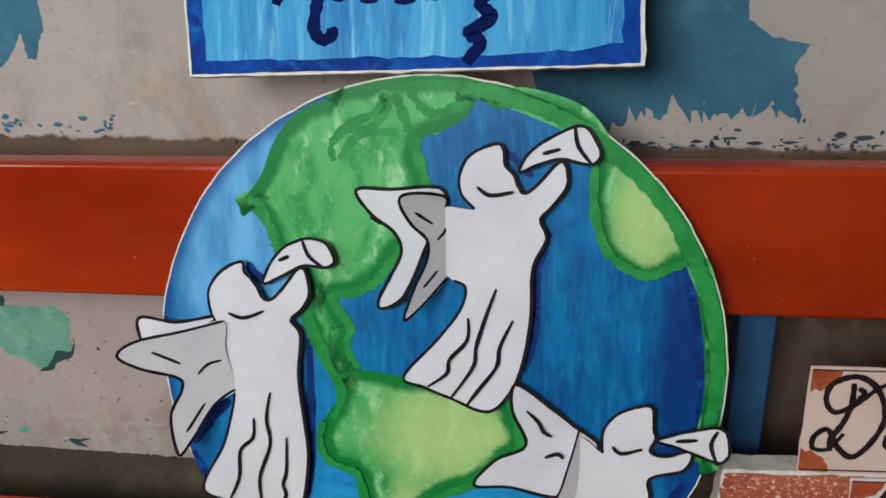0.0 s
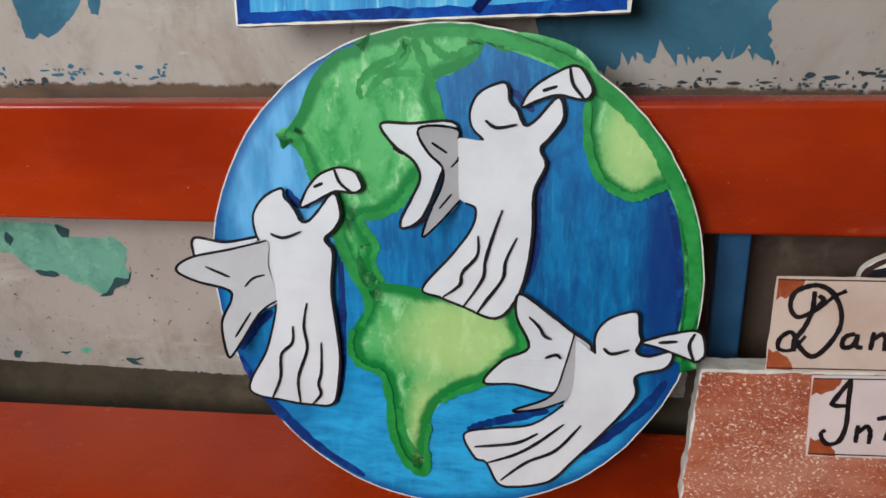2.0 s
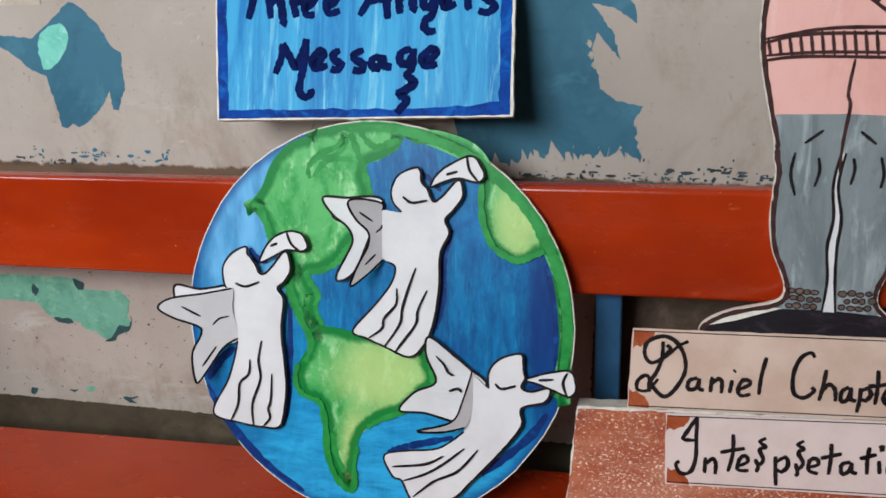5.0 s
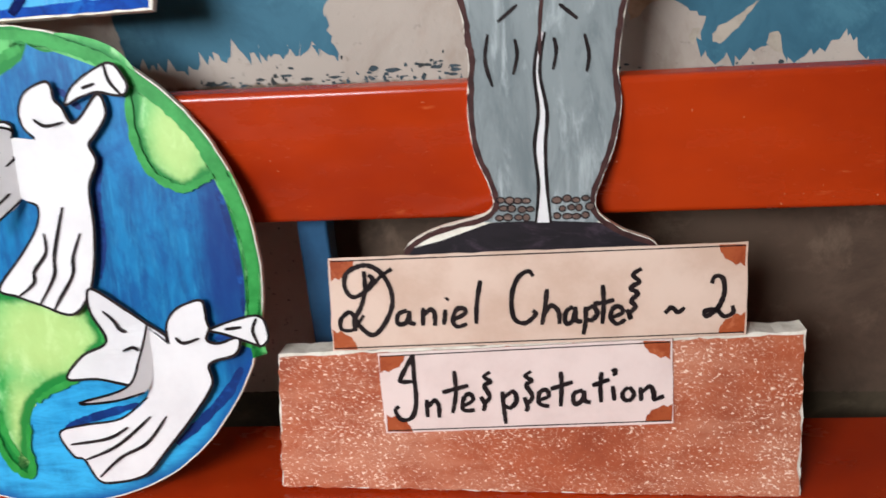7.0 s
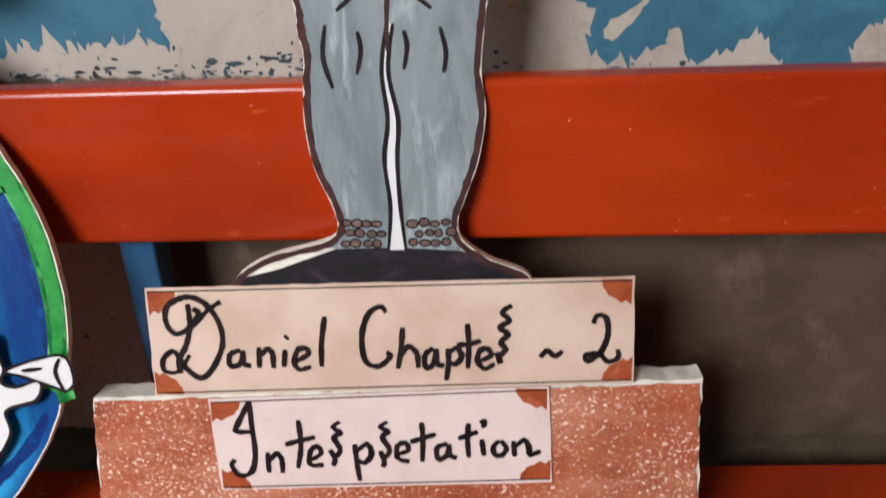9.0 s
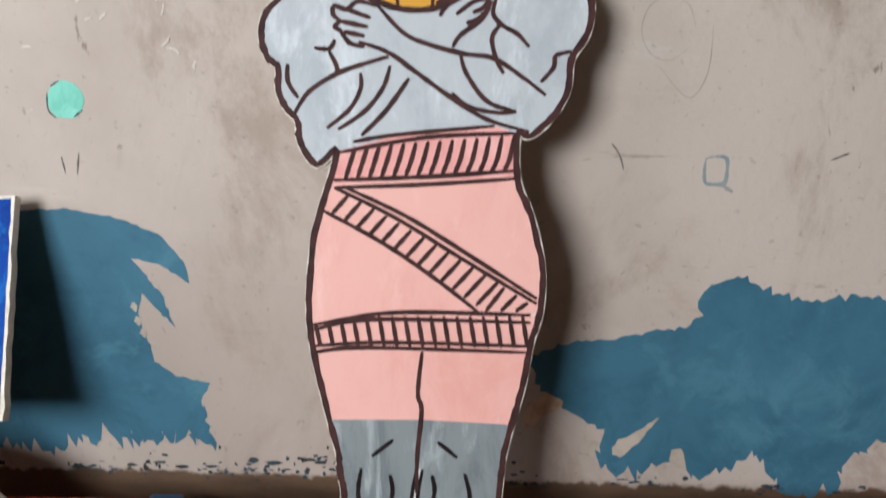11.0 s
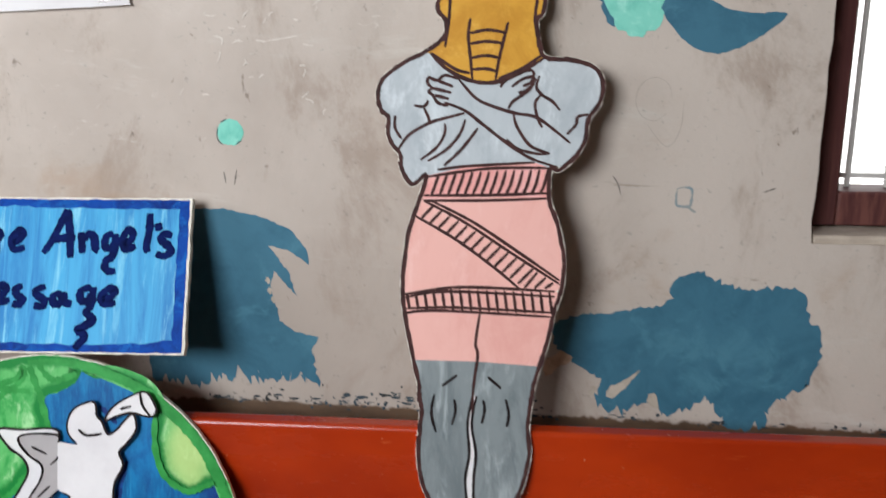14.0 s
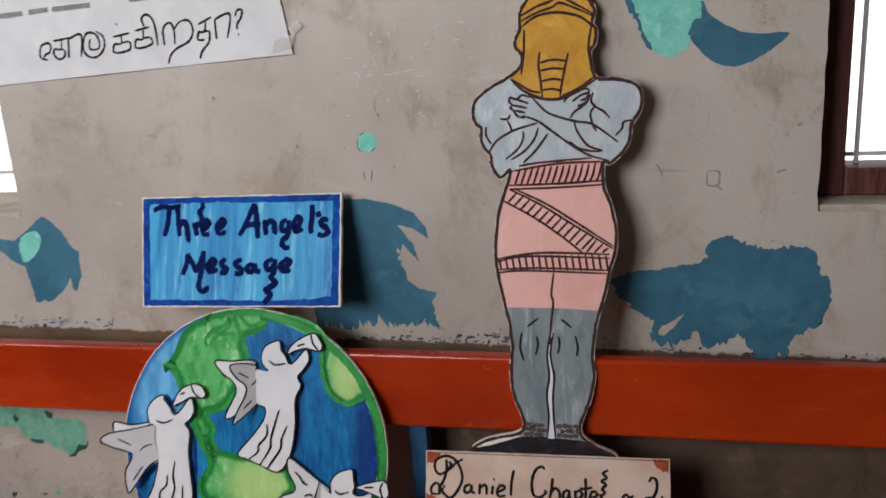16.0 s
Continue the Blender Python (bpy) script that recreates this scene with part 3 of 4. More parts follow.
pencil("pale_scratch", [[(267, 1328), (298, 1333), (328, 1340)], [(200, 1334), (211, 1331), (211, 1323)], [(228, 1329), (238, 1327)], [(254, 1329), (267, 1327)], [(178, 1205), (185, 1208)], [(330, 1348), (346, 1353)], [(308, 1353), (302, 1354)]], 2.6, "pale scratches in the wall paint", WORN)
rub = random.Random(12)
rubs = []
for i in range(70):
    x, z, a = rub.gauss(330, 95), rub.gauss(1345, 70), rub.uniform(-0.5, 1.4)
    d = rub.uniform(2, 8)
    rubs.append([(x - d * math.cos(a), z - d * math.sin(a)), (x + rub.uniform(-2, 2), z + rub.uniform(-2, 2)), (x + d * math.cos(a), z + d * math.sin(a))])
pencil("pale_rubbing", [r for r in rubs if r[1][0] < 410], 2.2, "short pale rubs where the wall paint is worn", WORN)
jot = random.Random(6)
pencil("scrawl", [[(846 + jot.uniform(-5, 5) + 5 * k, 1432 - 9 * i + jot.uniform(-4, 4)) for k in range(4)] for i in range(7)], 1.1, "small illegible pencil marks in a column")


def chips(name, count, x0, x1, z0, spread, m, seed, label):
    """Flaked-off bits of dark undercoat along a line."""
    r, sh = random.Random(seed), Sheet()
    for i in range(count):
        x = r.uniform(x0, x1)
        if noise.noise(Vector((x * 0.021, seed, 0.5))) < r.uniform(-0.35, 0.3):
            continue
        z = z0 - 0.014 * x + r.gauss(0, spread)
        w, h = r.uniform(0.8, 4.0) * r.choice((1, 1, 1.6, 2.8)), r.uniform(0.5, 2.6) * r.choice((1, 1, 1.6))
        sh.fill([(x + w * math.cos(a) * r.uniform(0.5, 1.1), z + h * math.sin(a) * r.uniform(0.5, 1.2)) for a in (0, 0.9, 1.8, 2.7, 3.6, 4.5, 5.4)], 1.1 + 0.002 * i, m)
    return tagged(place(new(name, sh.mesh(name)), board(WALL_Y, 0, 0)), label, "paint chips", kind="stuff")


paint_patch([(-2190, 4), (2590, 4), (2590, 452), (1250, 458), (600, 459), (100, 456), (-300, 454), (-800, 458), (-2190, 455)], washed("olive_brown_low_band", rgb(80, 69, 55), rgb(66, 57, 45), rgb(94, 82, 66), 9, (1, 1, 1), 0.75, grain=60, deep=0.001).m, "olive-brown band low on the wall behind the bench", 31, 0.7, soft=False, z=0.6)
# brown below the rail; its darkness includes painted-in shade of globe and plinth
paint_patch([(262, 453), (270, 742), (560, 748), (1000, 746), (1420, 744), (1420, 453), (800, 453)], washed("brown_coat_with_shade", rgb(92, 75, 63), rgb(78, 63, 53), rgb(108, 90, 76), 9, (1, 1, 1), 0.7, grain=60, deep=0.001).m, "brown coat of paint below the rail with shade painted in", 33, 0.8, soft=False, z=0.9)
chips("paint_chips", 420, -620, 1250, 856, 3.4, CHIP, 2, "dark flaked paint chips in a line along the wall")
chips("paint_chips", 120, -560, -330, 868, 4.5, TEAL, 5, "blue-grey flaked paint chips along the wall")
chips("paint_chips", 140, 250, 620, 866, 6, CHIP, 6, "dark flaked paint chips beside the blue patch")
chips("paint_chips", 16, -600, -200, 560, 30, CHIP, 9, "scattered dark paint chips low on the wall")

# ---------------------------------------------------------------- bench
bench = tagged(new("bench"), "orange-red enamelled wooden bench with blue steel posts", "bench")
hull("back_rail", beam(-1.35, 0.713, 0.737, 1.75, 0.74, 0.872, bevel=0.006, seg=4), RAIL, bench)
seat = hull("seat", beam(-1.55, -0.36, -0.035, 1.55, 0.0, 0.0, bevel=0.006, seg=4), RAIL, bench)
seat.matrix_world = pose(0.2, 0.7575, SEAT, 0, 0, 1.4)
for x in (-0.77, 0.29, 1.35):
    hull("post", beam(x - 0.016, 0.742, 0.0, x + 0.016, 0.775, 0.855, bevel=0.003), POST, bench, "blue enamelled steel post")
for x in (-0.77, 0.29, 1.35):
    hull("leg", beam(x - 0.016, 0.47, 0.0, x + 0.016, 0.503, SEAT - 0.05, bevel=0.003), POST, bench)
    hull("seat_support", beam(x - 0.0155, 0.50, SEAT - 0.08, x + 0.0155, 0.745, SEAT - 0.048, bevel=0.003), POST, bench)

# ---------------------------------------------------------------- globe
GLOBE = board(0.616, SEAT, 0.215)
globe = tagged(new("globe_cutout"), "round foam board painted as a blue and green globe", "globe cutout")
globe.matrix_world = GLOBE
CX, CY, RX, RY = 5, 252, 249, 252
rim = []
for i in range(160):
    a = i * math.tau / 160
    d = 1 + 0.007 * noise.noise(Vector((math.cos(a) * 2.2, math.sin(a) * 2.2, 0.3))) + 0.004 * noise.noise(Vector((math.cos(a) * 14, math.sin(a) * 14, 0)))
    rim.append((CX + RX * d * math.cos(a), CY + RY * d * math.sin(a)))
part("disc", Sheet().slab(rim, -7, 0, FOAM, FOAM), globe, "white foam disc with a rough cut edge")
edge = grown(rim, -1.4)
part("ocean", Sheet().fill(edge, 0.5, OCEAN).rim(edge, 16, 0.7, OCEAN), globe, "streaky blue water-paint ocean")
for i, (l, w) in enumerate((([(-104, 275), (-106, 200), (-109, 148), (-117, 112)], 9), ([(-223, 159), (-206, 127), (-178, 92), (-141, 57), (-90, 25)], 11), ([(224, 156), (206, 128), (178, 100), (145, 71)], 11), ([(106, 375), (96, 336), (95, 293), (87, 252)], 8), ([(219, 344), (230, 298), (236, 241), (235, 194)], 13), ([(24, 89), (43, 97), (73, 106), (109, 116)], 9), ([(-222, 167), (-204, 193), (-182, 212)], 12), ([(199, 187), (214, 190), (233, 190)], 6), ([(-157, 343), (-148, 330), (-134, 326)], 9), ([(70, 442), (81, 432), (92, 421)], 7))):
    part("brush_stroke", Sheet().line(l, w, 0.9, DEEP, taper=0.6, wobble=0.22, seed=i), globe, "dark navy-blue brush stroke")


def arc(a0, a1):
    """Points of the painted edge between two of its steps."""
    return [edge[i % 160] for i in range(a0, a1)]


west = smooth([(-75, 485), (-97, 478), (-115, 464), (-128, 446), (-138, 423), (-148, 409), (-160, 394), (-158, 384), (-147, 390), (-136, 377), (-127, 353), (-111, 338), (-103, 320), (-108, 300), (-100, 274), (-90, 251), (-81, 239)], False, 5)
gulf = smooth([(-58, 246), (-64, 255), (-70, 270), (-66, 288), (-76, 302), (-80, 315), (-62, 318), (-42, 328), (-32, 341), (-17, 361), (-3, 383), (6, 404), (1, 424), (-4, 440), (1, 452), (20, 459), (38, 470), (46, 483)], False, 5)
north = arc(36, 50) + west + gulf
south = smooth([(-81, 239), (-77, 225), (-94, 197), (-98, 172), (-86, 155), (-65, 147), (-58, 114), (-56, 80), (-44, 49), (-26, 34), (-19, 50), (-20, 69), (-10, 110), (14, 131), (45, 145), (70, 168), (84, 185), (77, 215), (70, 232), (46, 240), (10, 242), (-14, 242), (-38, 246), (-63, 247)], True, 5)
for name, poly, z in (("north_america", north, 1.2), ("south_america", south, 1.35)):
    part(name, Sheet().fill(ragged(poly, 0.5, 5, 5), z, LAND).rim(poly, 17, z + 0.2, LAND), globe, "light green land with a darker brushed edge")
africa = arc(-9, 36 + 1) + smooth([(47, 484), (64, 476), (83, 477), (113, 469), (130, 458), (140, 438), (139, 403), (142, 380), (151, 358), (170, 342), (184, 336), (197, 340), (218, 349), (227, 321), (233, 287), (236, 252), (235, 222), (234, 192)], False, 5)
part("africa", Sheet().fill(africa, 1.2, LAND).rim(africa, 16, 1.4, LAND), globe, "light green land along the globe's edge")
band_line = grown(rim, -9)
part("coastline", Sheet().line([band_line[i % 160] for i in range(-8, 46, 3)], 13, 1.9, LINE_GREEN, taper=0.5, wobble=0.2), globe, "dark green brushed edge")
for i, l in enumerate(([(-74, 433), (-76, 447), (-60, 463), (-36, 474), (-30, 486), (-28, 476), (-40, 462), (-57, 451), (-70, 435)], [(-21, 489), (-15, 473), (-9, 458), (-4, 451)], [(-9, 491), (2, 477), (13, 472), (29, 477), (40, 481)], [(-66, 460), (-43, 458), (-20, 457)], [(-153, 399), (-141, 395), (-136, 381), (-129, 364)], [(-102, 313), (-101, 287), (-89, 256), (-77, 225), (-85, 199)], [(-50, 108), (-45, 81), (-34, 57)], [(-8, 457), (-2, 435), (4, 415)], west[40:], gulf[2:60:3], south[10:60:3], south[62:100:3], [(142, 440), (141, 405), (145, 380), (155, 358), (173, 345), (187, 341), (203, 347), (217, 353)])):
    part("coastline", Sheet().line(l, 8, 2.0 + 0.05 * i, LINE_GREEN, taper=0.3, wobble=0.35, seed=i), globe, "dark green brushed coast line")

# ---------------------------------------------------------------- paper angels


def angel(label, body, near, far, horn, folds, marks, lift, fold_x, turn, seed):
    """A cut-out paper figure: flat body and trumpet, one wing lying back and one folded out by turn degrees."""
    root = tagged(new("paper_angel"), label, "paper cutout", "paper angels on the globe")
    root.matrix_world = GLOBE
    b, f = smooth(body, True, 5), smooth(far, True, 5)
    h = softened(softened(horn))

    def back(p):
        return lift - 4 + max(0.0, fold_x - p[0]) * 0.12

    def above(p):
        return back(p) + 0.3

    part("back_wing", Sheet().fill(f, back, PAPER).line(f, 3.0, above, INK, True, soft=False, seed=seed), root)
    sh = Sheet().slab(b, lift - 0.6, lift, PAPER, PAPER).line(body[:-2], 3.0, lift + 0.2, INK, taper=0.2, seed=seed)
    for l in folds:
        sh.line(l, 3.5, lift + 1.3, INK, seed=seed)
    # hidden paper tab that holds it off the board
    cx, cy = sum(p[0] for p in b) / len(b), sum(p[1] for p in b) / len(b)
    part("spacer", Sheet().slab([(cx - 9, cy - 9), (cx + 9, cy - 9), (cx + 9, cy + 9), (cx - 9, cy + 9)], 0.4, lift - 0.7, FOAM, FOAM), root, "small foam spacer")
    part("body", sh, root)
    part("trumpet", Sheet().slab(h, lift + 0.2, lift + 0.8, PAPER, PAPER).line(h, 2.7, lift + 1.0, INK, True, soft=False, seed=seed + 1), root)
    # the folded wing is drawn flat, measured away from its hinge, and then turned out
    n = smooth(near, True, 5)
    w = Sheet().slab(n, 2.6, 3.1, PAPER, PAPER).line(near[:-1], 2.8, 3.3, INK, taper=0.2, seed=seed + 2)
    for l in marks:
        w.line(l, 2.7, 3.4, INK, seed=seed)
    c, s = math.cos(radians(turn)), math.sin(radians(turn))
    w.v = [(fold_x / 1000 - x * c + (z - 0.0026) * s, y, (lift + 1) / 1000 + x * s + (z - 0.0026) * c) for x, y, z in w.v]
    part("front_wing", w, root)
    return root


angel("white paper angel with a trumpet, wing past the globe's edge",
      [(-183, 286), (-190, 298), (-191, 319), (-178, 337), (-159, 346), (-157, 337), (-152, 332), (-146, 323), (-141, 313), (-133, 313), (-122, 324), (-109, 340), (-102, 339), (-99, 319), (-107, 304), (-117, 294), (-109, 280), (-113, 239), (-108, 177), (-110, 145), (-118, 114), (-141, 111), (-173, 114), (-211, 125), (-188, 172), (-176, 211), (-174, 224), (-185, 249), (-193, 279)],
      [(3, 292), (39, 287), (78, 283), (93, 272), (75, 258), (45, 245), (43, 233), (54, 210), (51, 174), (42, 179), (16, 215), (-4, 227), (3, 265)],
      [(-184, 295), (-223, 289), (-254, 294), (-258, 281), (-250, 270), (-211, 279)], [(-143, 324), (-132, 347), (-119, 361), (-99, 369), (-81, 365), (-74, 348), (-82, 342), (-103, 345), (-121, 335)],
      ([(-140, 226), (-145, 200), (-143, 175), (-155, 141), (-154, 112)], [(-157, 200), (-159, 181), (-172, 167), (-175, 140), (-186, 116)], [(-127, 183), (-129, 150), (-133, 136), (-131, 124), (-141, 112)], [(-174, 299), (-160, 295), (-141, 302)], [(-103, 367), (-97, 352), (-84, 342)], [(-125, 348), (-115, 352)]),
      ([(65, 272), (42, 258)], [(28, 246), (19, 254), (7, 256)], [(24, 218), (42, 193)]), 9, -176, 30, 3)
angel("white paper angel with a trumpet high on the globe",
      [(45, 395), (34, 408), (33, 424), (42, 440), (63, 449), (69, 443), (70, 432), (77, 424), (81, 414), (86, 409), (96, 416), (109, 431), (116, 435), (120, 426), (119, 413), (107, 397), (99, 387), (104, 371), (93, 346), (92, 307), (86, 266), (75, 236), (55, 217), (23, 228), (0, 237), (-18, 246), (12, 281), (32, 308), (37, 328), (27, 334), (14, 349), (13, 394)],
      [(-2, 396), (-2, 405), (22, 411), (41, 411), (43, 403), (32, 386), (17, 371), (18, 354), (31, 333), (42, 308), (22, 318), (-2, 336), (-2, 368)],
      [(20, 409), (-25, 411), (-53, 411), (-42, 391), (-23, 375), (-17, 358), (-26, 338), (-37, 317), (-35, 308), (-16, 319), (3, 361)], [(79, 424), (87, 440), (100, 451), (126, 464), (136, 462), (147, 442), (142, 433), (132, 433), (114, 438), (95, 432)],
      ([(-43, 388), (-35, 383), (-29, 382)], [(-27, 309), (-18, 315), (-12, 316)], [(39, 302), (38, 282), (23, 264), (20, 251), (3, 238)], [(63, 328), (55, 306), (46, 277), (43, 258), (23, 228)], [(77, 301), (66, 277), (63, 259), (46, 235), (37, 222)], [(47, 414), (58, 407), (77, 410)], [(125, 463), (128, 447), (138, 434)], [(100, 441), (114, 445)]),
      ([(29, 396), (11, 384)], [(7, 370), (-1, 376), (-1, 379)], [(7, 344), (22, 332)]), 8, 19, 46, 5)
angel("white paper angel blowing a trumpet, low on the globe",
      [(154, 185), (154, 205), (164, 220), (180, 228), (194, 229), (196, 209), (198, 201), (194, 189), (206, 185), (226, 191), (228, 183), (220, 172), (194, 163), (194, 140), (167, 103), (134, 65), (110, 40), (75, 31), (57, 34), (45, 57), (33, 62), (22, 88), (51, 97), (92, 104), (124, 128), (124, 160), (134, 198)],
      [(-1, 207), (11, 173), (27, 146), (73, 142), (40, 135), (10, 136), (-1, 159)],
      [(151, 189), (131, 206), (108, 225), (80, 245), (77, 221), (89, 189), (63, 175), (44, 151), (75, 149), (118, 140), (132, 167)], [(195, 199), (219, 208), (247, 215), (256, 210), (259, 189), (251, 181), (238, 186), (214, 195)],
      ([(89, 221), (99, 211), (104, 202), (111, 198)], [(50, 156), (62, 162), (74, 163)], [(105, 178), (116, 182), (121, 178)], [(33, 75), (75, 82), (99, 95)], [(45, 57), (75, 69), (98, 84), (125, 107)], [(60, 38), (87, 61), (117, 77), (142, 107)], [(162, 192), (170, 186), (187, 191)], [(248, 211), (243, 198), (249, 180)], [(214, 200), (232, 202)]),
      (), 9, 133, 40, 7)

# ---------------------------------------------------------------- blue sign
SIGN = board(0.716, 0.945, 0.42)
sign = tagged(new("blue_sign"), "streaky sky-blue painted foam sign with royal-blue border", "sign")
sign.matrix_world = SIGN
part("sign_board", Sheet().slab(ragged([(-195, 3), (177, 9), (172, 205), (-210, 201)], 0.4, 2, 12), -9, 0, FOAM, FOAM), sign, "white foam board")
part("sign_border", Sheet().fill(ragged([(-193, 5), (174, 11), (169, 203), (-208, 199)], 0.35, 3, 10), 0.5, ROYAL), sign, "royal-blue brushed border")
part("sign_field", Sheet().fill(ragged([(-180, 16), (30, 18), (120, 21), (160, 27), (157, 191), (40, 190), (-60, 191), (-194, 188)], 0.8, 4, 9), 1.1, SKYBLUE), sign, "sky-blue field with vertical brush streaks")
hand(sign, 2.2, NAVY_INK, 10.5, [(-185, 177), (-168, 184), (-151, 182), (-131, 186)], [(-154, 181), (-155, 155), (-160, 130)])
hand(sign, 2.2, NAVY_INK, 10.5, [(-138, 184), (-135, 163), (-130, 130)], [(-132, 145), (-124, 157), (-117, 147), (-113, 126), (-108, 123)])
hand(sign, 2.2, NAVY_INK, 10.5, [(-103, 155), (-99, 141), (-96, 131)], [(-101, 155), (-93, 150), (-88, 160), (-93, 173), (-88, 183), (-90, 190)])
hand(sign, 2.2, NAVY_INK, 10.5, [(-87, 141), (-77, 147), (-74, 154), (-81, 158), (-86, 147), (-83, 134), (-72, 134)])
hand(sign, 2.2, NAVY_INK, 10.5, [(-56, 143), (-48, 148), (-44, 156), (-51, 159), (-58, 148), (-54, 135), (-40, 138)])
hand(sign, 2.2, NAVY_INK, 10.5, [(11, 188), (4, 169), (-6, 146), (-15, 131)], [(11, 188), (16, 165), (21, 126)], [(-5, 148), (9, 151), (25, 151)])
hand(sign, 2.2, NAVY_INK, 10.5, [(32, 159), (34, 145), (36, 132)], [(34, 147), (43, 157), (50, 151), (52, 139), (57, 136)])
hand(sign, 2.2, NAVY_INK, 10.5, [(74, 158), (66, 155), (64, 143), (71, 139), (77, 147), (76, 158)], [(76, 158), (78, 139), (74, 128), (68, 124), (67, 115), (73, 110), (81, 111)])
hand(sign, 2.2, NAVY_INK, 10.5, [(88, 145), (97, 150), (99, 160), (92, 162), (87, 151), (91, 138), (104, 143)])
hand(sign, 2.2, NAVY_INK, 10.5, [(119, 185), (120, 164), (118, 143), (121, 135)])
hand(sign, 2.2, NAVY_INK, 10.5, [(130, 173), (133, 163)])
hand(sign, 2.2, NAVY_INK, 10.5, [(150, 157), (140, 159), (136, 152), (146, 144), (150, 137), (141, 131), (131, 134)])
hand(sign, 2.2, NAVY_INK, 10.5, [(-112, 99), (-113, 82), (-120, 61)], [(-112, 99), (-102, 82), (-93, 70), (-85, 89), (-81, 104)], [(-81, 104), (-82, 78), (-86, 55), (-87, 40), (-80, 32), (-72, 36), (-73, 42)])
hand(sign, 2.2, NAVY_INK, 10.5, [(-73, 72), (-63, 76), (-58, 85), (-65, 88), (-72, 78), (-68, 67), (-52, 71)])
hand(sign, 2.2, NAVY_INK, 10.5, [(-37, 89), (-46, 85), (-43, 77), (-35, 72), (-40, 65), (-48, 67)])
hand(sign, 2.2, NAVY_INK, 10.5, [(-7, 89), (-19, 84), (-16, 77), (-7, 72), (-9, 64), (-20, 65)])
hand(sign, 2.2, NAVY_INK, 10.5, [(14, 81), (5, 78), (4, 70), (11, 67), (16, 75), (18, 83)], [(17, 81), (20, 70), (29, 68)])
hand(sign, 2.2, NAVY_INK, 10.5, [(52, 90), (40, 85), (39, 75), (47, 71), (54, 81), (55, 90)], [(55, 90), (55, 69), (49, 58), (58, 49), (48, 41), (40, 36), (50, 28), (43, 19), (38, 12)])
hand(sign, 2.2, NAVY_INK, 10.5, [(67, 75), (78, 78), (83, 86), (75, 88), (66, 79), (70, 69), (85, 71)])

# ---------------------------------------------------------------- statue and its plinth
STAND = board(0.641, SEAT, 0.165)
FIGURE = STAND @ Matrix.Translation((-0.0025, -0.0057, 0)) @ pose(0, 0, 0, 0, 0, -0.35) @ Matrix.Diagonal((1, 1.0155, 1, 1))
left = [(542, 1017), (522, 1011), (505, 994), (490, 973), (486, 961), (486, 941), (480, 929), (479, 915), (488, 905), (488, 888), (477, 876), (462, 867), (436, 853), (415, 836), (410, 817), (415, 800), (423, 793), (423, 774), (430, 759), (438, 750), (440, 733), (453, 715), (470, 726), (452, 668), (446, 632), (444, 591), (449, 554), (458, 513), (466, 480), (467, 462), (470, 446), (467, 400), (472, 363), (483, 336), (488, 317), (483, 304), (466, 297), (428, 287), (402, 272), (398, 256)]
right = [(561, 1012), (580, 997), (596, 975), (601, 963), (597, 946), (603, 936), (601, 915), (594, 905), (597, 881), (605, 864), (635, 861), (661, 854), (672, 837), (669, 813), (657, 794), (654, 771), (642, 750), (625, 736), (615, 736), (615, 701), (625, 675), (634, 635), (633, 599), (625, 572), (618, 536), (605, 490), (601, 466), (598, 432), (601, 402), (595, 366), (585, 339), (578, 318), (582, 301), (605, 284), (634, 272), (636, 256)]
outline = smooth(left, False, 5) + smooth(right, False, 5)[::-1]
line = ragged(outline, 0.25, 2, 5)
st = Sheet().slab(grown(outline, 3.2), -10, 0, FOAM, FOAM)


def band(top, bottom, m, z):
    """Paint between two lines across the figure, clipped by its outline."""
    lf, rt = smooth(left, False, 5), smooth(right, False, 5)

    def between(side, end):
        a, b = top[end][1], bottom[end][1]
        return [p for p in side if b < p[1] < a]

    poly = list(top) + between(rt, -1) + list(bottom)[::-1] + between(lf, 0)[::-1]
    st.fill(poly, z, m)


def head_part(side, y):
    return [p for p in smooth(side, False, 5) if p[1] >= y]


neck = smooth([(471, 867), (491, 849), (520, 836), (549, 835), (577, 846), (605, 864)], False, 5)
st.fill(head_part(left, 867)[::-1] + head_part(right, 864) + neck[::-1], 0.5, GOLD)
torso = [p for p in smooth(left, False, 5) if 713 < p[1] < 868 and p[0] < 472] + [(470, 725), (544, 736), (613, 738)] + [p for p in smooth(right, False, 5) if 738 < p[1] < 864][::-1] + neck[::-1]
st.fill(torso, 0.55, SILVER)
st.fill([(470, 726), (517, 737), (597, 744), (614, 738), (615, 703), (543, 703), (466, 700)], 0.7, ROSE)
band([(466, 702), (543, 704), (614, 705)], [(446, 586), (497, 595), (542, 597), (626, 595)], PINK, 0.5)
band([(446, 586), (497, 595), (542, 597), (626, 595)], [(448, 564), (492, 568), (623, 566)], PINK, 0.6)
band([(448, 566), (492, 570), (623, 568)], [(460, 508), (536, 509), (609, 506)], PINK, 0.5)
band([(460, 508), (536, 509), (609, 506)], [(482, 323), (531, 322), (581, 321)], GREY, 0.5)
st.fill([(467, 697), (516, 673), (570, 640), (630, 602), (587, 597), (551, 622), (507, 652), (457, 679)], 0.9, PINK)
band([(482, 323), (531, 322), (581, 321)], [(486, 296), (531, 296), (582, 294)], GREY, 0.6)
st.fill([(531, 468), (526, 434), (529, 398), (525, 367), (528, 330), (525, 295)][::1] + [(536, 468), (531, 434), (537, 398), (535, 367), (536, 329), (539, 295)][::-1], 1.0, PAPER)
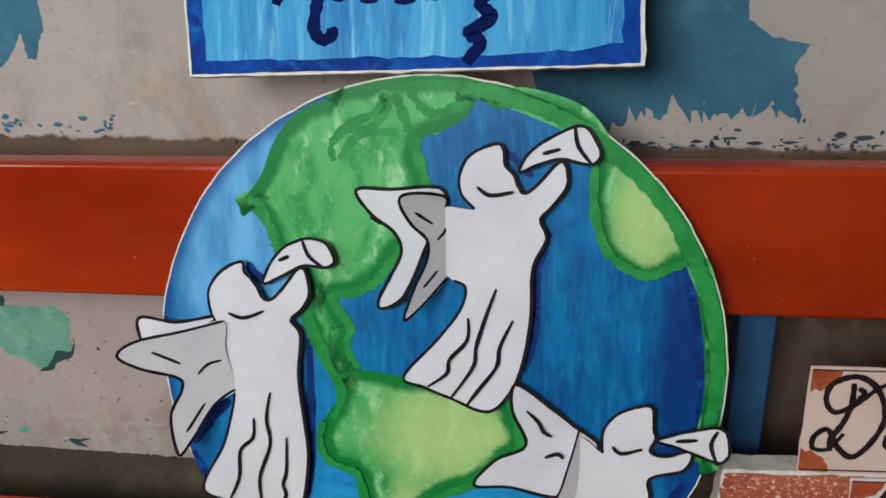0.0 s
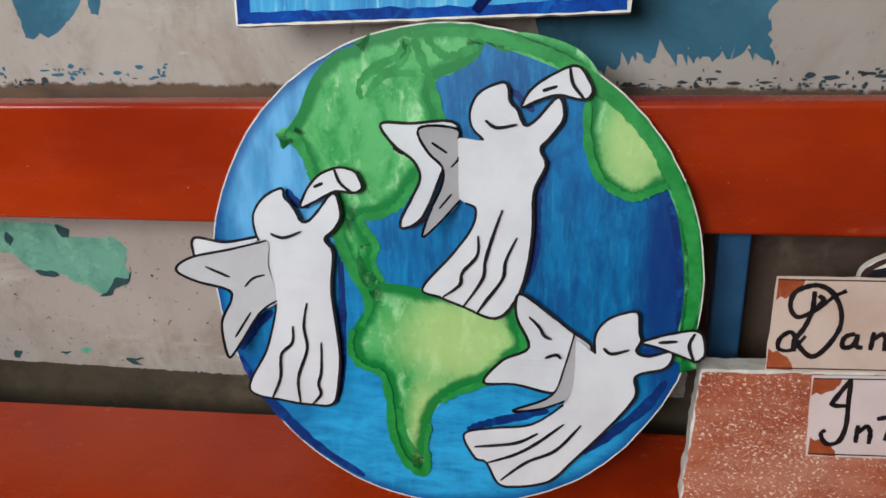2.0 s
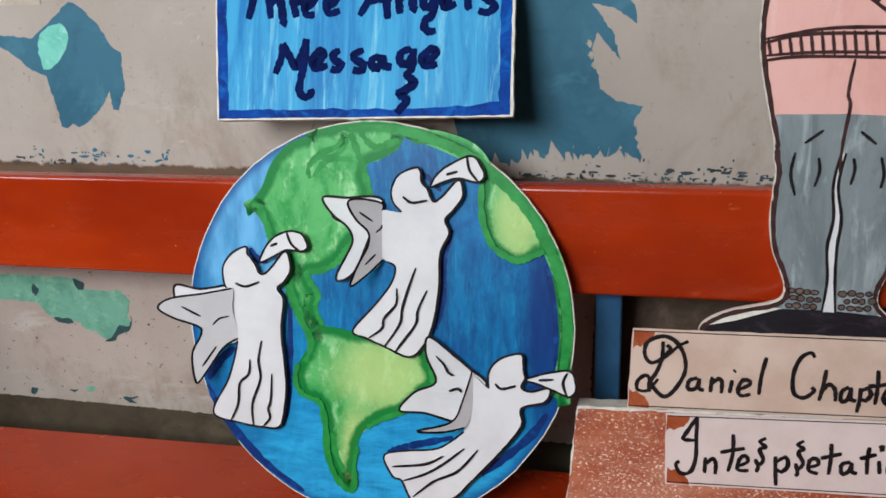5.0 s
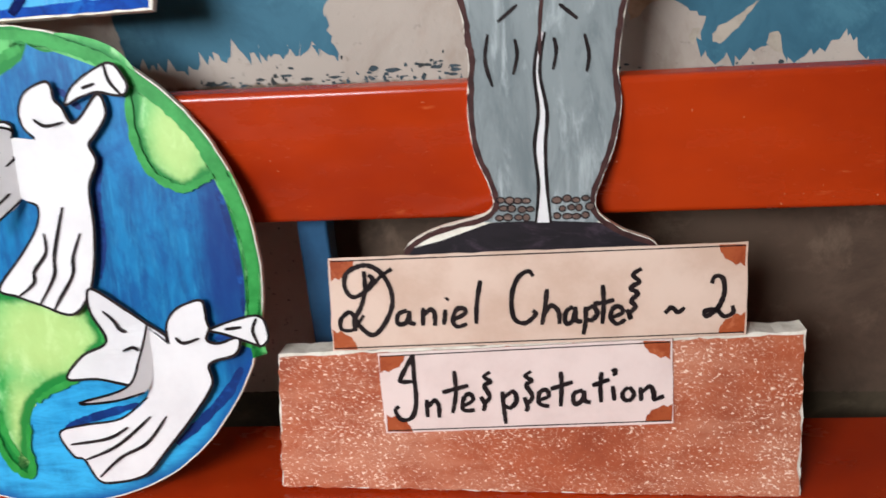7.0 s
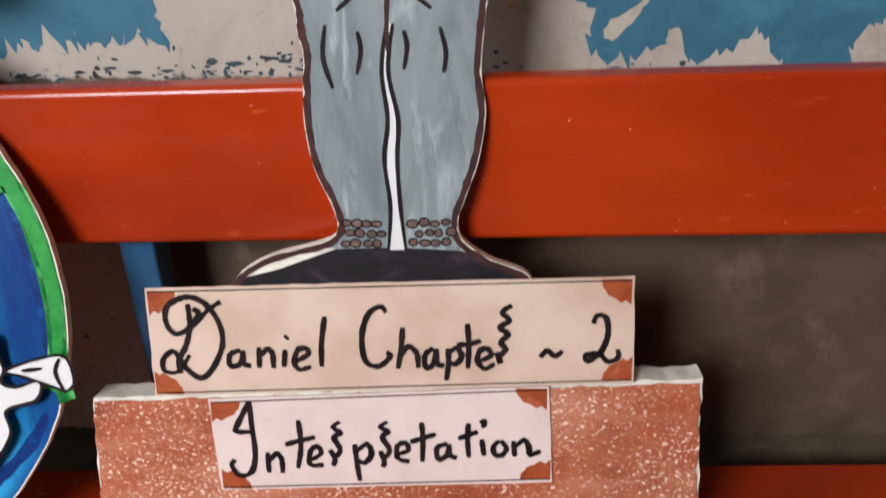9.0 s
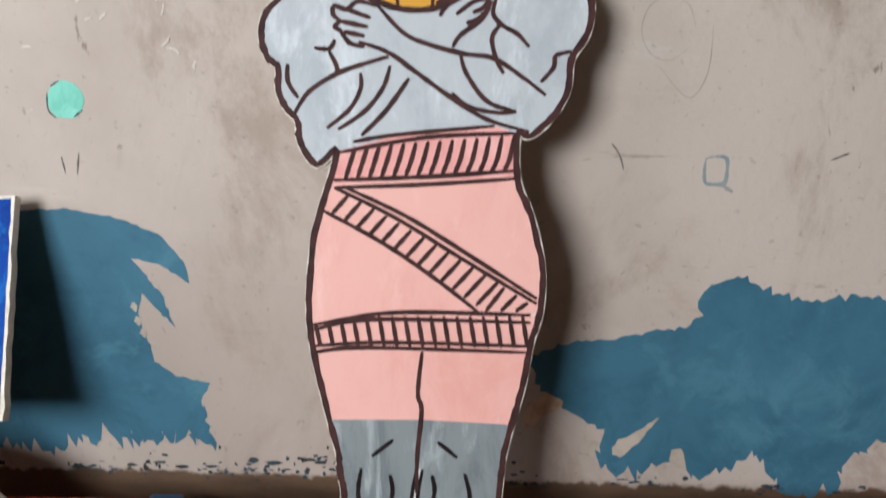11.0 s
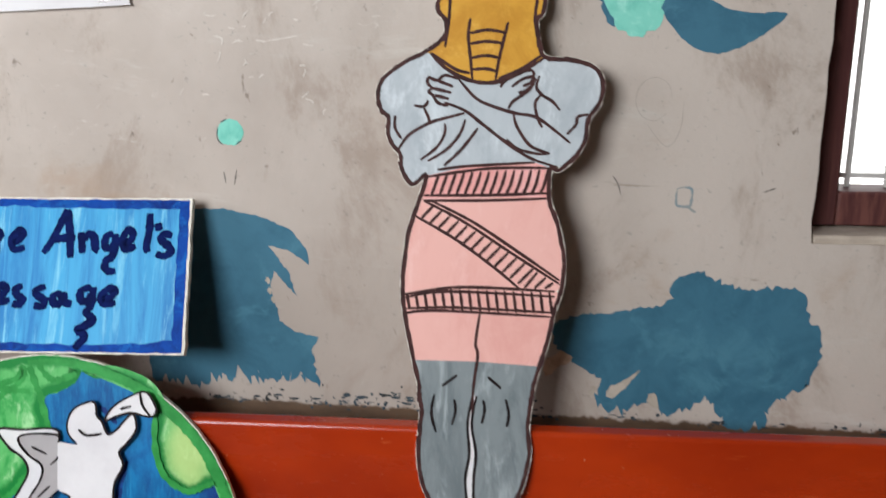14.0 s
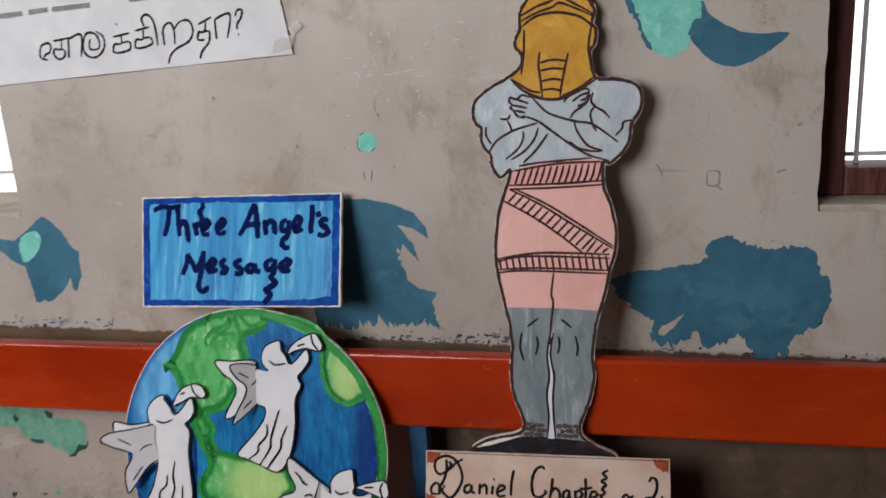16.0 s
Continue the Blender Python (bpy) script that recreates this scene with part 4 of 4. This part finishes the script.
st.fill([(398, 270), (404, 272), (433, 279), (482, 296), (531, 297), (584, 294), (605, 283), (636, 270), (636, 255), (398, 250)], 0.9, BLACK)
pebble = random.Random(4)
for i in range(24):
    leg, row, col = i // 12, i % 12 // 4, i % 4
    x, y = (491, 546)[leg] + col * 8.6 + (row % 2) * 3 + pebble.uniform(-1.2, 1.2), 301 + row * 7.8 + pebble.uniform(-1, 1)
    w, h = pebble.uniform(3.0, 4.6), pebble.uniform(2.4, 3.6)
    oval = [(x + w * math.cos(a * 0.9), y + h * math.sin(a * 0.9)) for a in range(7)]
    st.fill(oval, 1.1 + i * 0.02, STONE).line(oval, 1.3, 1.7, INK, True, wobble=0.3, seed=i)
st.line(line, 5.2, 1.4, BROWN_INK, True, wobble=0.2, soft=False)
PEN = (
    ([(471, 867), (491, 849), (520, 836), (549, 835), (577, 846), (605, 864)], 4), ([(487, 961), (512, 974), (531, 980), (547, 987), (570, 976), (601, 958)], 3.5), ([(487, 953), (512, 965), (536, 972), (548, 978), (574, 968), (601, 955)], 3), ([(488, 944), (512, 960), (545, 964), (579, 956), (598, 941)], 3.5), ([(493, 941), (492, 907), (488, 874)], 3), ([(596, 941), (592, 905), (602, 871)], 3), ([(517, 907), (515, 887), (518, 863), (521, 837)], 3), ([(561, 903), (556, 882), (551, 858), (548, 836)], 3),
    ([(517, 890), (537, 894), (559, 891)], 3), ([(517, 878), (537, 881), (556, 879)], 3), ([(519, 862), (537, 865), (554, 862)], 3), ([(521, 849), (537, 850), (550, 847)], 3), ([(472, 867), (501, 849), (518, 845)], 3), ([(602, 867), (577, 850), (551, 839)], 3),
)
ARMS = (
    [(504, 839), (525, 817), (544, 808), (572, 800), (596, 796), (619, 781), (637, 767)], [(489, 811), (513, 802), (534, 787), (563, 766), (591, 749), (624, 739)], [(504, 838), (489, 842), (480, 836), (470, 839), (469, 832), (475, 827)], [(475, 827), (470, 823), (476, 819)], [(475, 819), (482, 810), (494, 807)], [(480, 836), (499, 829)], [(475, 827), (497, 822)], [(477, 819), (494, 815)], [(554, 829), (561, 838), (578, 847), (591, 849)], [(591, 849), (592, 843), (580, 839), (567, 830)], [(593, 842), (589, 835), (580, 831)], [(592, 833), (584, 826), (575, 823)], [(564, 805), (570, 814), (587, 826), (595, 840)], [(435, 755), (448, 773), (472, 787), (494, 794), (513, 799)], [(490, 738), (510, 757), (529, 782)],
)
MUSCLE = (
    [(462, 744), (481, 759), (490, 775), (490, 787)], [(471, 743), (493, 757), (508, 775), (514, 792)], [(453, 807), (465, 806), (470, 813)], [(465, 804), (471, 792), (470, 785)], [(431, 795), (431, 781), (439, 768)], [(599, 843), (596, 830), (603, 821), (615, 814), (624, 804)], [(603, 823), (595, 812), (598, 796), (604, 784)], [(570, 800), (575, 784), (591, 763), (613, 755)], [(633, 777), (643, 788), (645, 797), (657, 800)], [(563, 770), (577, 759), (600, 754), (614, 755)],
)
CLOTH = (
    [(483, 733), (517, 738), (597, 744)], [(472, 725), (544, 736), (613, 738)], [(467, 703), (543, 705), (612, 709)], [(467, 697), (543, 699), (614, 703)], [(467, 697), (516, 673), (570, 640), (630, 604)], [(474, 698), (525, 674), (574, 644), (630, 608)], [(457, 679), (507, 652), (551, 622), (583, 597)], [(446, 586), (497, 595), (542, 597), (625, 595)], [(446, 582), (497, 591), (625, 589)], [(447, 569), (492, 572), (542, 572), (623, 570)], [(448, 564), (492, 568), (623, 565)], [(537, 565), (533, 531), (536, 517), (532, 480), (531, 448)],
)
LEGS = ([(494, 478), (512, 492)], [(549, 491), (565, 478)], [(485, 468), (482, 445), (488, 422)], [(509, 463), (511, 449), (507, 432)], [(544, 463), (546, 451), (543, 435)], [(571, 465), (575, 447), (573, 432)], [(531, 468), (526, 434), (529, 398), (525, 367), (528, 330), (525, 295)], [(536, 468), (531, 434), (537, 398), (535, 367), (536, 329), (539, 295)])
for l, w in PEN:
    st.line(l, w + 0.9, 1.6, BROWN_INK, taper=0.4)
for group, w, ink in ((ARMS, 4.0, BROWN_INK), (MUSCLE, 3.7, BROWN_INK), (CLOTH, 3.7, BROWN_INK), (LEGS, 3.6, INK)):
    for i, l in enumerate(group):
        st.line(l, w, 1.8 + 0.01 * i, ink, taper=0.4, seed=i)
# slanted hatching on the belt, the sash and the hem band
for i in range(14):
    x = 476 + i * 9.8
    st.line([(x, 703 + i * 0.4), (x + 5, 718), (x + 9, 729 + i * 0.6)], 3.8, 2.1, BROWN_INK)
for i in range(17):
    x = 449 + i * 10.6
    st.line([(x + 4, 568.5), (x, 588 + min(i, 5) * 1.2)], 3.8, 2.1, BROWN_INK)
for i in range(13):
    f = (i + 0.6) / 13
    x, y = 459 + 126 * f, 680 - 80 * f
    st.line([(x, y), (x + 14 + 5 * f, y + 15 + 5 * f)], 3.8, 2.1, BROWN_INK)
for q in ([(589, 598), (604, 617)], [(601, 598), (614, 611)], [(613, 598), (623, 605)]):
    st.line(q, 3.8, 2.1, BROWN_INK)
statue = tagged(place(new("statue_cutout", st.mesh("statue_cutout")), FIGURE), "standing statue cut from foam board, gold, silver, pink and grey", "statue")

plinth = tagged(new("plinth"), "brown glitter-painted foam block with lettered name cards", "plinth")
plinth.matrix_world = STAND @ pose(-0.0053, 0.0085, 0, 0, 0, -0.89)
PQ = [(251, 1), (787, 1), (779, 181), (261, 155)]
part("block", Sheet().slab(ragged(PQ, 0.7, 4, 9), -26, 2, FOAM, FOAM), plinth, "white foam block")
part("glitter_face", Sheet().fill(ragged([(252, 2), (785, 2), (777, 178), (262, 152)], 0.8, 6, 8), 2.6, GLITTER), plinth, "rust-brown card speckled with white flecks")


def corner(sh, x, y, sx, sy, w, h, z):
    sh.fill([(x, y)] + [(x + sx * w * math.cos(radians(a)), y + sy * h * math.sin(radians(a)) * (1 + 0.1 * math.sin(a))) for a in range(0, 91, 10)], z, RUST)


def name_card(name, quad, card, label, z, w, h):
    """A lettering card with rust-coloured corners and a ruled edge, stuck on the block."""
    ob = part(name, Sheet().slab(ragged(quad, 0.25, 3, 14), z - 1.5, z, card, card), plinth, label)
    bl, br, tr, tl = quad
    for (x, y), sx, sy in ((bl, 1, 1), (br, -1, 1), (tr, -1, -1), (tl, 1, -1)):
        sh = Sheet()
        corner(sh, x + sx * 1.5, y + sy * 2, sx, sy, w, h, z + 0.15)
        part("card_corner", sh, ob, "rust-brown painted corner")
    part("ruled_line", Sheet().line([(tl[0] + 2, tl[1] - 3), (tr[0] - 2, tr[1] - 3)], 1.3, z + 0.3, INK, taper=0.1).line([(bl[0] + 2, bl[1] + 3), (br[0] - 2, br[1] + 3)], 1.3, z + 0.3, INK, taper=0.1), ob)
    return ob


card = name_card("title_card", [(320, 160), (723, 179), (720, 271), (322, 258)], CARD, "cream card lettered in black", 6.0, 24, 20)
hand(card, 6.4, INK, 5.0, [(357, 245), (357, 226), (352, 208), (344, 193), (345, 182)], [(385, 247), (374, 240), (360, 226), (345, 218), (337, 228), (340, 243), (357, 251), (372, 245), (382, 228), (383, 208), (372, 186), (361, 178), (349, 188), (341, 202), (331, 195), (331, 184), (343, 184), (354, 199)], [(361, 241), (366, 236), (360, 228)])
hand(card, 6.4, INK, 5.0, [(398, 204), (389, 200), (388, 190), (396, 191), (400, 201)], [(400, 204), (400, 192), (406, 190)])
hand(card, 6.4, INK, 5.0, [(414, 207), (413, 188)], [(414, 199), (421, 205), (425, 201), (425, 188)])
hand(card, 6.4, INK, 5.0, [(436, 205), (434, 189)], [(437, 215), (439, 217)])
hand(card, 6.4, INK, 5.0, [(444, 194), (455, 201), (454, 206), (447, 205), (443, 194), (447, 187), (457, 190)])
hand(card, 6.4, INK, 5.0, [(471, 235), (467, 211), (466, 190)])
hand(card, 6.4, INK, 5.0, [(522, 239), (517, 244), (507, 237), (501, 218), (503, 196), (514, 191), (524, 200), (521, 204)])
hand(card, 6.4, INK, 5.0, [(535, 226), (533, 206), (530, 189)], [(532, 200), (539, 209), (546, 203), (547, 190)])
hand(card, 6.4, INK, 5.0, [(560, 208), (553, 202), (553, 191), (559, 193), (562, 206)], [(562, 208), (563, 194), (569, 193)])
hand(card, 6.4, INK, 5.0, [(572, 208), (572, 193), (570, 179)], [(572, 204), (579, 208), (583, 201), (578, 194), (573, 195)])
hand(card, 6.4, INK, 5.0, [(588, 230), (589, 210), (588, 190)], [(579, 211), (589, 212), (599, 215)])
hand(card, 6.4, INK, 5.0, [(598, 197), (607, 202), (604, 208), (598, 206), (596, 197), (602, 190), (610, 195)])
hand(card, 6.4, INK, 5.0, [(611, 205), (615, 195), (614, 201), (619, 208), (615, 214), (621, 221), (614, 227), (622, 233), (616, 240), (624, 246)])
hand(card, 6.4, INK, 5.0, [(647, 201), (653, 207), (659, 202), (665, 207)])
hand(card, 6.4, INK, 5.0, [(689, 231), (692, 238), (699, 236), (701, 222), (696, 207), (686, 198), (684, 203), (694, 205), (702, 198), (710, 202), (709, 209)])
card = name_card("subtitle_card", [(369, 68), (659, 84), (655, 174), (365, 157)], CARD_PINK, "pale pink-white card lettered in black", 4.4, 26, 18)
hand(card, 4.8, INK, 5.0, [(401, 156), (401, 134), (402, 105), (397, 87), (386, 84), (380, 94), (384, 99)], [(401, 156), (390, 136), (387, 127), (401, 127)])
hand(card, 4.8, INK, 5.0, [(413, 107), (413, 87)], [(414, 99), (421, 106), (425, 100), (425, 87)])
hand(card, 4.8, INK, 5.0, [(442, 139), (443, 115), (439, 92)], [(429, 115), (442, 119), (456, 123)])
hand(card, 4.8, INK, 5.0, [(450, 100), (460, 107), (457, 114), (451, 109), (450, 96), (462, 96)])
hand(card, 4.8, INK, 5.0, [(468, 111), (472, 102), (470, 95)], [(471, 102), (477, 111), (472, 123), (478, 127), (472, 133), (478, 138)])
hand(card, 4.8, INK, 5.0, [(490, 117), (491, 100), (493, 81)], [(491, 110), (501, 117), (504, 107), (498, 99), (492, 101)])
hand(card, 4.8, INK, 5.0, [(512, 111), (515, 100), (513, 95)], [(515, 103), (520, 112), (514, 124), (519, 129), (513, 134), (519, 139)])
hand(card, 4.8, INK, 5.0, [(527, 108), (536, 112), (534, 119), (527, 116), (527, 104), (537, 101)])
hand(card, 4.8, INK, 5.0, [(548, 139), (549, 124), (548, 101)], [(538, 120), (549, 124), (560, 128)])
hand(card, 4.8, INK, 5.0, [(570, 119), (561, 115), (562, 104), (569, 108), (571, 119)], [(571, 119), (572, 108), (578, 106)])
hand(card, 4.8, INK, 5.0, [(588, 139), (587, 124), (588, 106)], [(579, 124), (588, 128), (596, 131)])
hand(card, 4.8, INK, 5.0, [(599, 124), (601, 108)], [(598, 139), (601, 141), (601, 137), (599, 138)])
hand(card, 4.8, INK, 5.0, [(614, 123), (609, 117), (610, 110), (616, 109), (620, 116), (615, 123)])
hand(card, 4.8, INK, 5.0, [(626, 123), (627, 108)], [(627, 117), (635, 124), (639, 117), (640, 110), (649, 114)])

# ---------------------------------------------------------------- paper notice


def bow(p):
    return 3.0 + 3.5 * math.sin(p[0] * 0.011 + 1.2) ** 2 + 1.5 * math.sin(p[1] * 0.02)


notice = tagged(new("paper_notice"), "white paper notice in handwritten Tamil taped to the wall", "paper notice")
notice.matrix_world = board(WALL_Y, 0, 0)
pn = Sheet()
NX, NZ = 24, 10
grid = []
for j in range(NZ + 1):
    for i in range(NX + 1):
        f, g = i / NX, j / NZ
        grid.append((-494 + 595 * f - 34 * g, 1340 + 30 * f + 232 * g))
k = pn.put(grid, bow)
for j in range(NZ):
    for i in range(NX):
        a = k + j * (NX + 1) + i
        pn.face((a, a + 1, a + NX + 2, a + NX + 1), PAPER)
sheet = part("sheet", pn, notice, "curled white paper sheet")
for p in sheet.data.polygons:
    p.use_smooth = True


def pen_glyph(name, strokes, width=4.2):
    """One handwritten character, in a single mesh that follows the paper's curl."""
    sh = Sheet()
    for i, l in enumerate(strokes):
        sh.line(l, width, lambda p: bow(p) + 0.35, INK, taper=0.3, wobble=0.25, seed=i)
    part(name, sh, notice)


# the handwritten word: ko, du, k, ki, ra, tha, question mark
pen_glyph("letter_ko", ([(-370, 1382), (-382, 1384), (-385, 1393), (-379, 1407), (-365, 1411), (-360, 1406), (-364, 1395), (-374, 1391), (-380, 1382)], [(-353, 1414), (-319, 1418)], [(-336, 1415), (-340, 1399), (-352, 1400), (-356, 1391), (-347, 1382), (-336, 1385), (-332, 1395), (-339, 1400)], [(-321, 1417), (-326, 1383)], [(-320, 1416), (-294, 1422), (-300, 1384)]))
pen_glyph("letter_du", ([(-277, 1414), (-280, 1397), (-262, 1397), (-260, 1412), (-267, 1423), (-283, 1423), (-293, 1405), (-289, 1387), (-270, 1382), (-252, 1396), (-250, 1416), (-263, 1426)],))
pen_glyph("letter_k", ([(-231, 1415), (-198, 1420)], [(-215, 1418), (-217, 1403), (-230, 1402), (-233, 1389), (-217, 1388), (-201, 1393), (-201, 1405), (-216, 1404)], [(-222, 1435), (-220, 1437)]))
pen_glyph("letter_ki", ([(-187, 1423), (-160, 1428)], [(-172, 1425), (-175, 1408), (-187, 1408), (-190, 1395), (-175, 1394), (-158, 1400), (-160, 1410), (-173, 1410)], [(-169, 1429), (-172, 1443), (-161, 1449), (-151, 1438), (-148, 1415), (-148, 1396)]))
pen_glyph("letter_ra", ([(-135, 1396), (-134, 1423), (-121, 1433), (-114, 1422), (-115, 1397)], [(-113, 1422), (-100, 1434), (-83, 1434), (-78, 1418), (-87, 1401), (-113, 1389), (-126, 1378), (-132, 1364)]))
pen_glyph("letter_tha", ([(-67, 1427), (-40, 1438)], [(-52, 1433), (-56, 1415), (-67, 1414), (-70, 1402), (-58, 1401)], [(-55, 1415), (-47, 1414), (-50, 1397), (-65, 1382), (-70, 1370)], [(-34, 1434), (-35, 1401)], [(-34, 1434), (-5, 1441), (-14, 1402)]))
pen_glyph("question_mark", ([(5, 1437), (9, 1446), (18, 1446), (15, 1434), (7, 1424), (6, 1415)], [(6, 1407), (8, 1406)]))
# the line above runs off and cannot be read
for i, (u, w) in enumerate(((-470, 62), (-395, 40), (-345, 78), (-190, 90), (-85, 62), (-10, 40))):
    part("illegible_writing", Sheet().line([(u, 1462 + 0.05 * (u + 470)), (u + w, 1465 + 0.05 * (u + 470))], 9, lambda p: bow(p) + 0.35, SCRAWL, taper=0.1), notice)
for q in ([(62, 1372), (100, 1378), (108, 1402), (72, 1394)], [(104, 1400), (124, 1414), (116, 1424), (98, 1412)]):
    part("tape", Sheet().fill(q, 8.5, TAPE), notice, "strip of clear shiny tape")
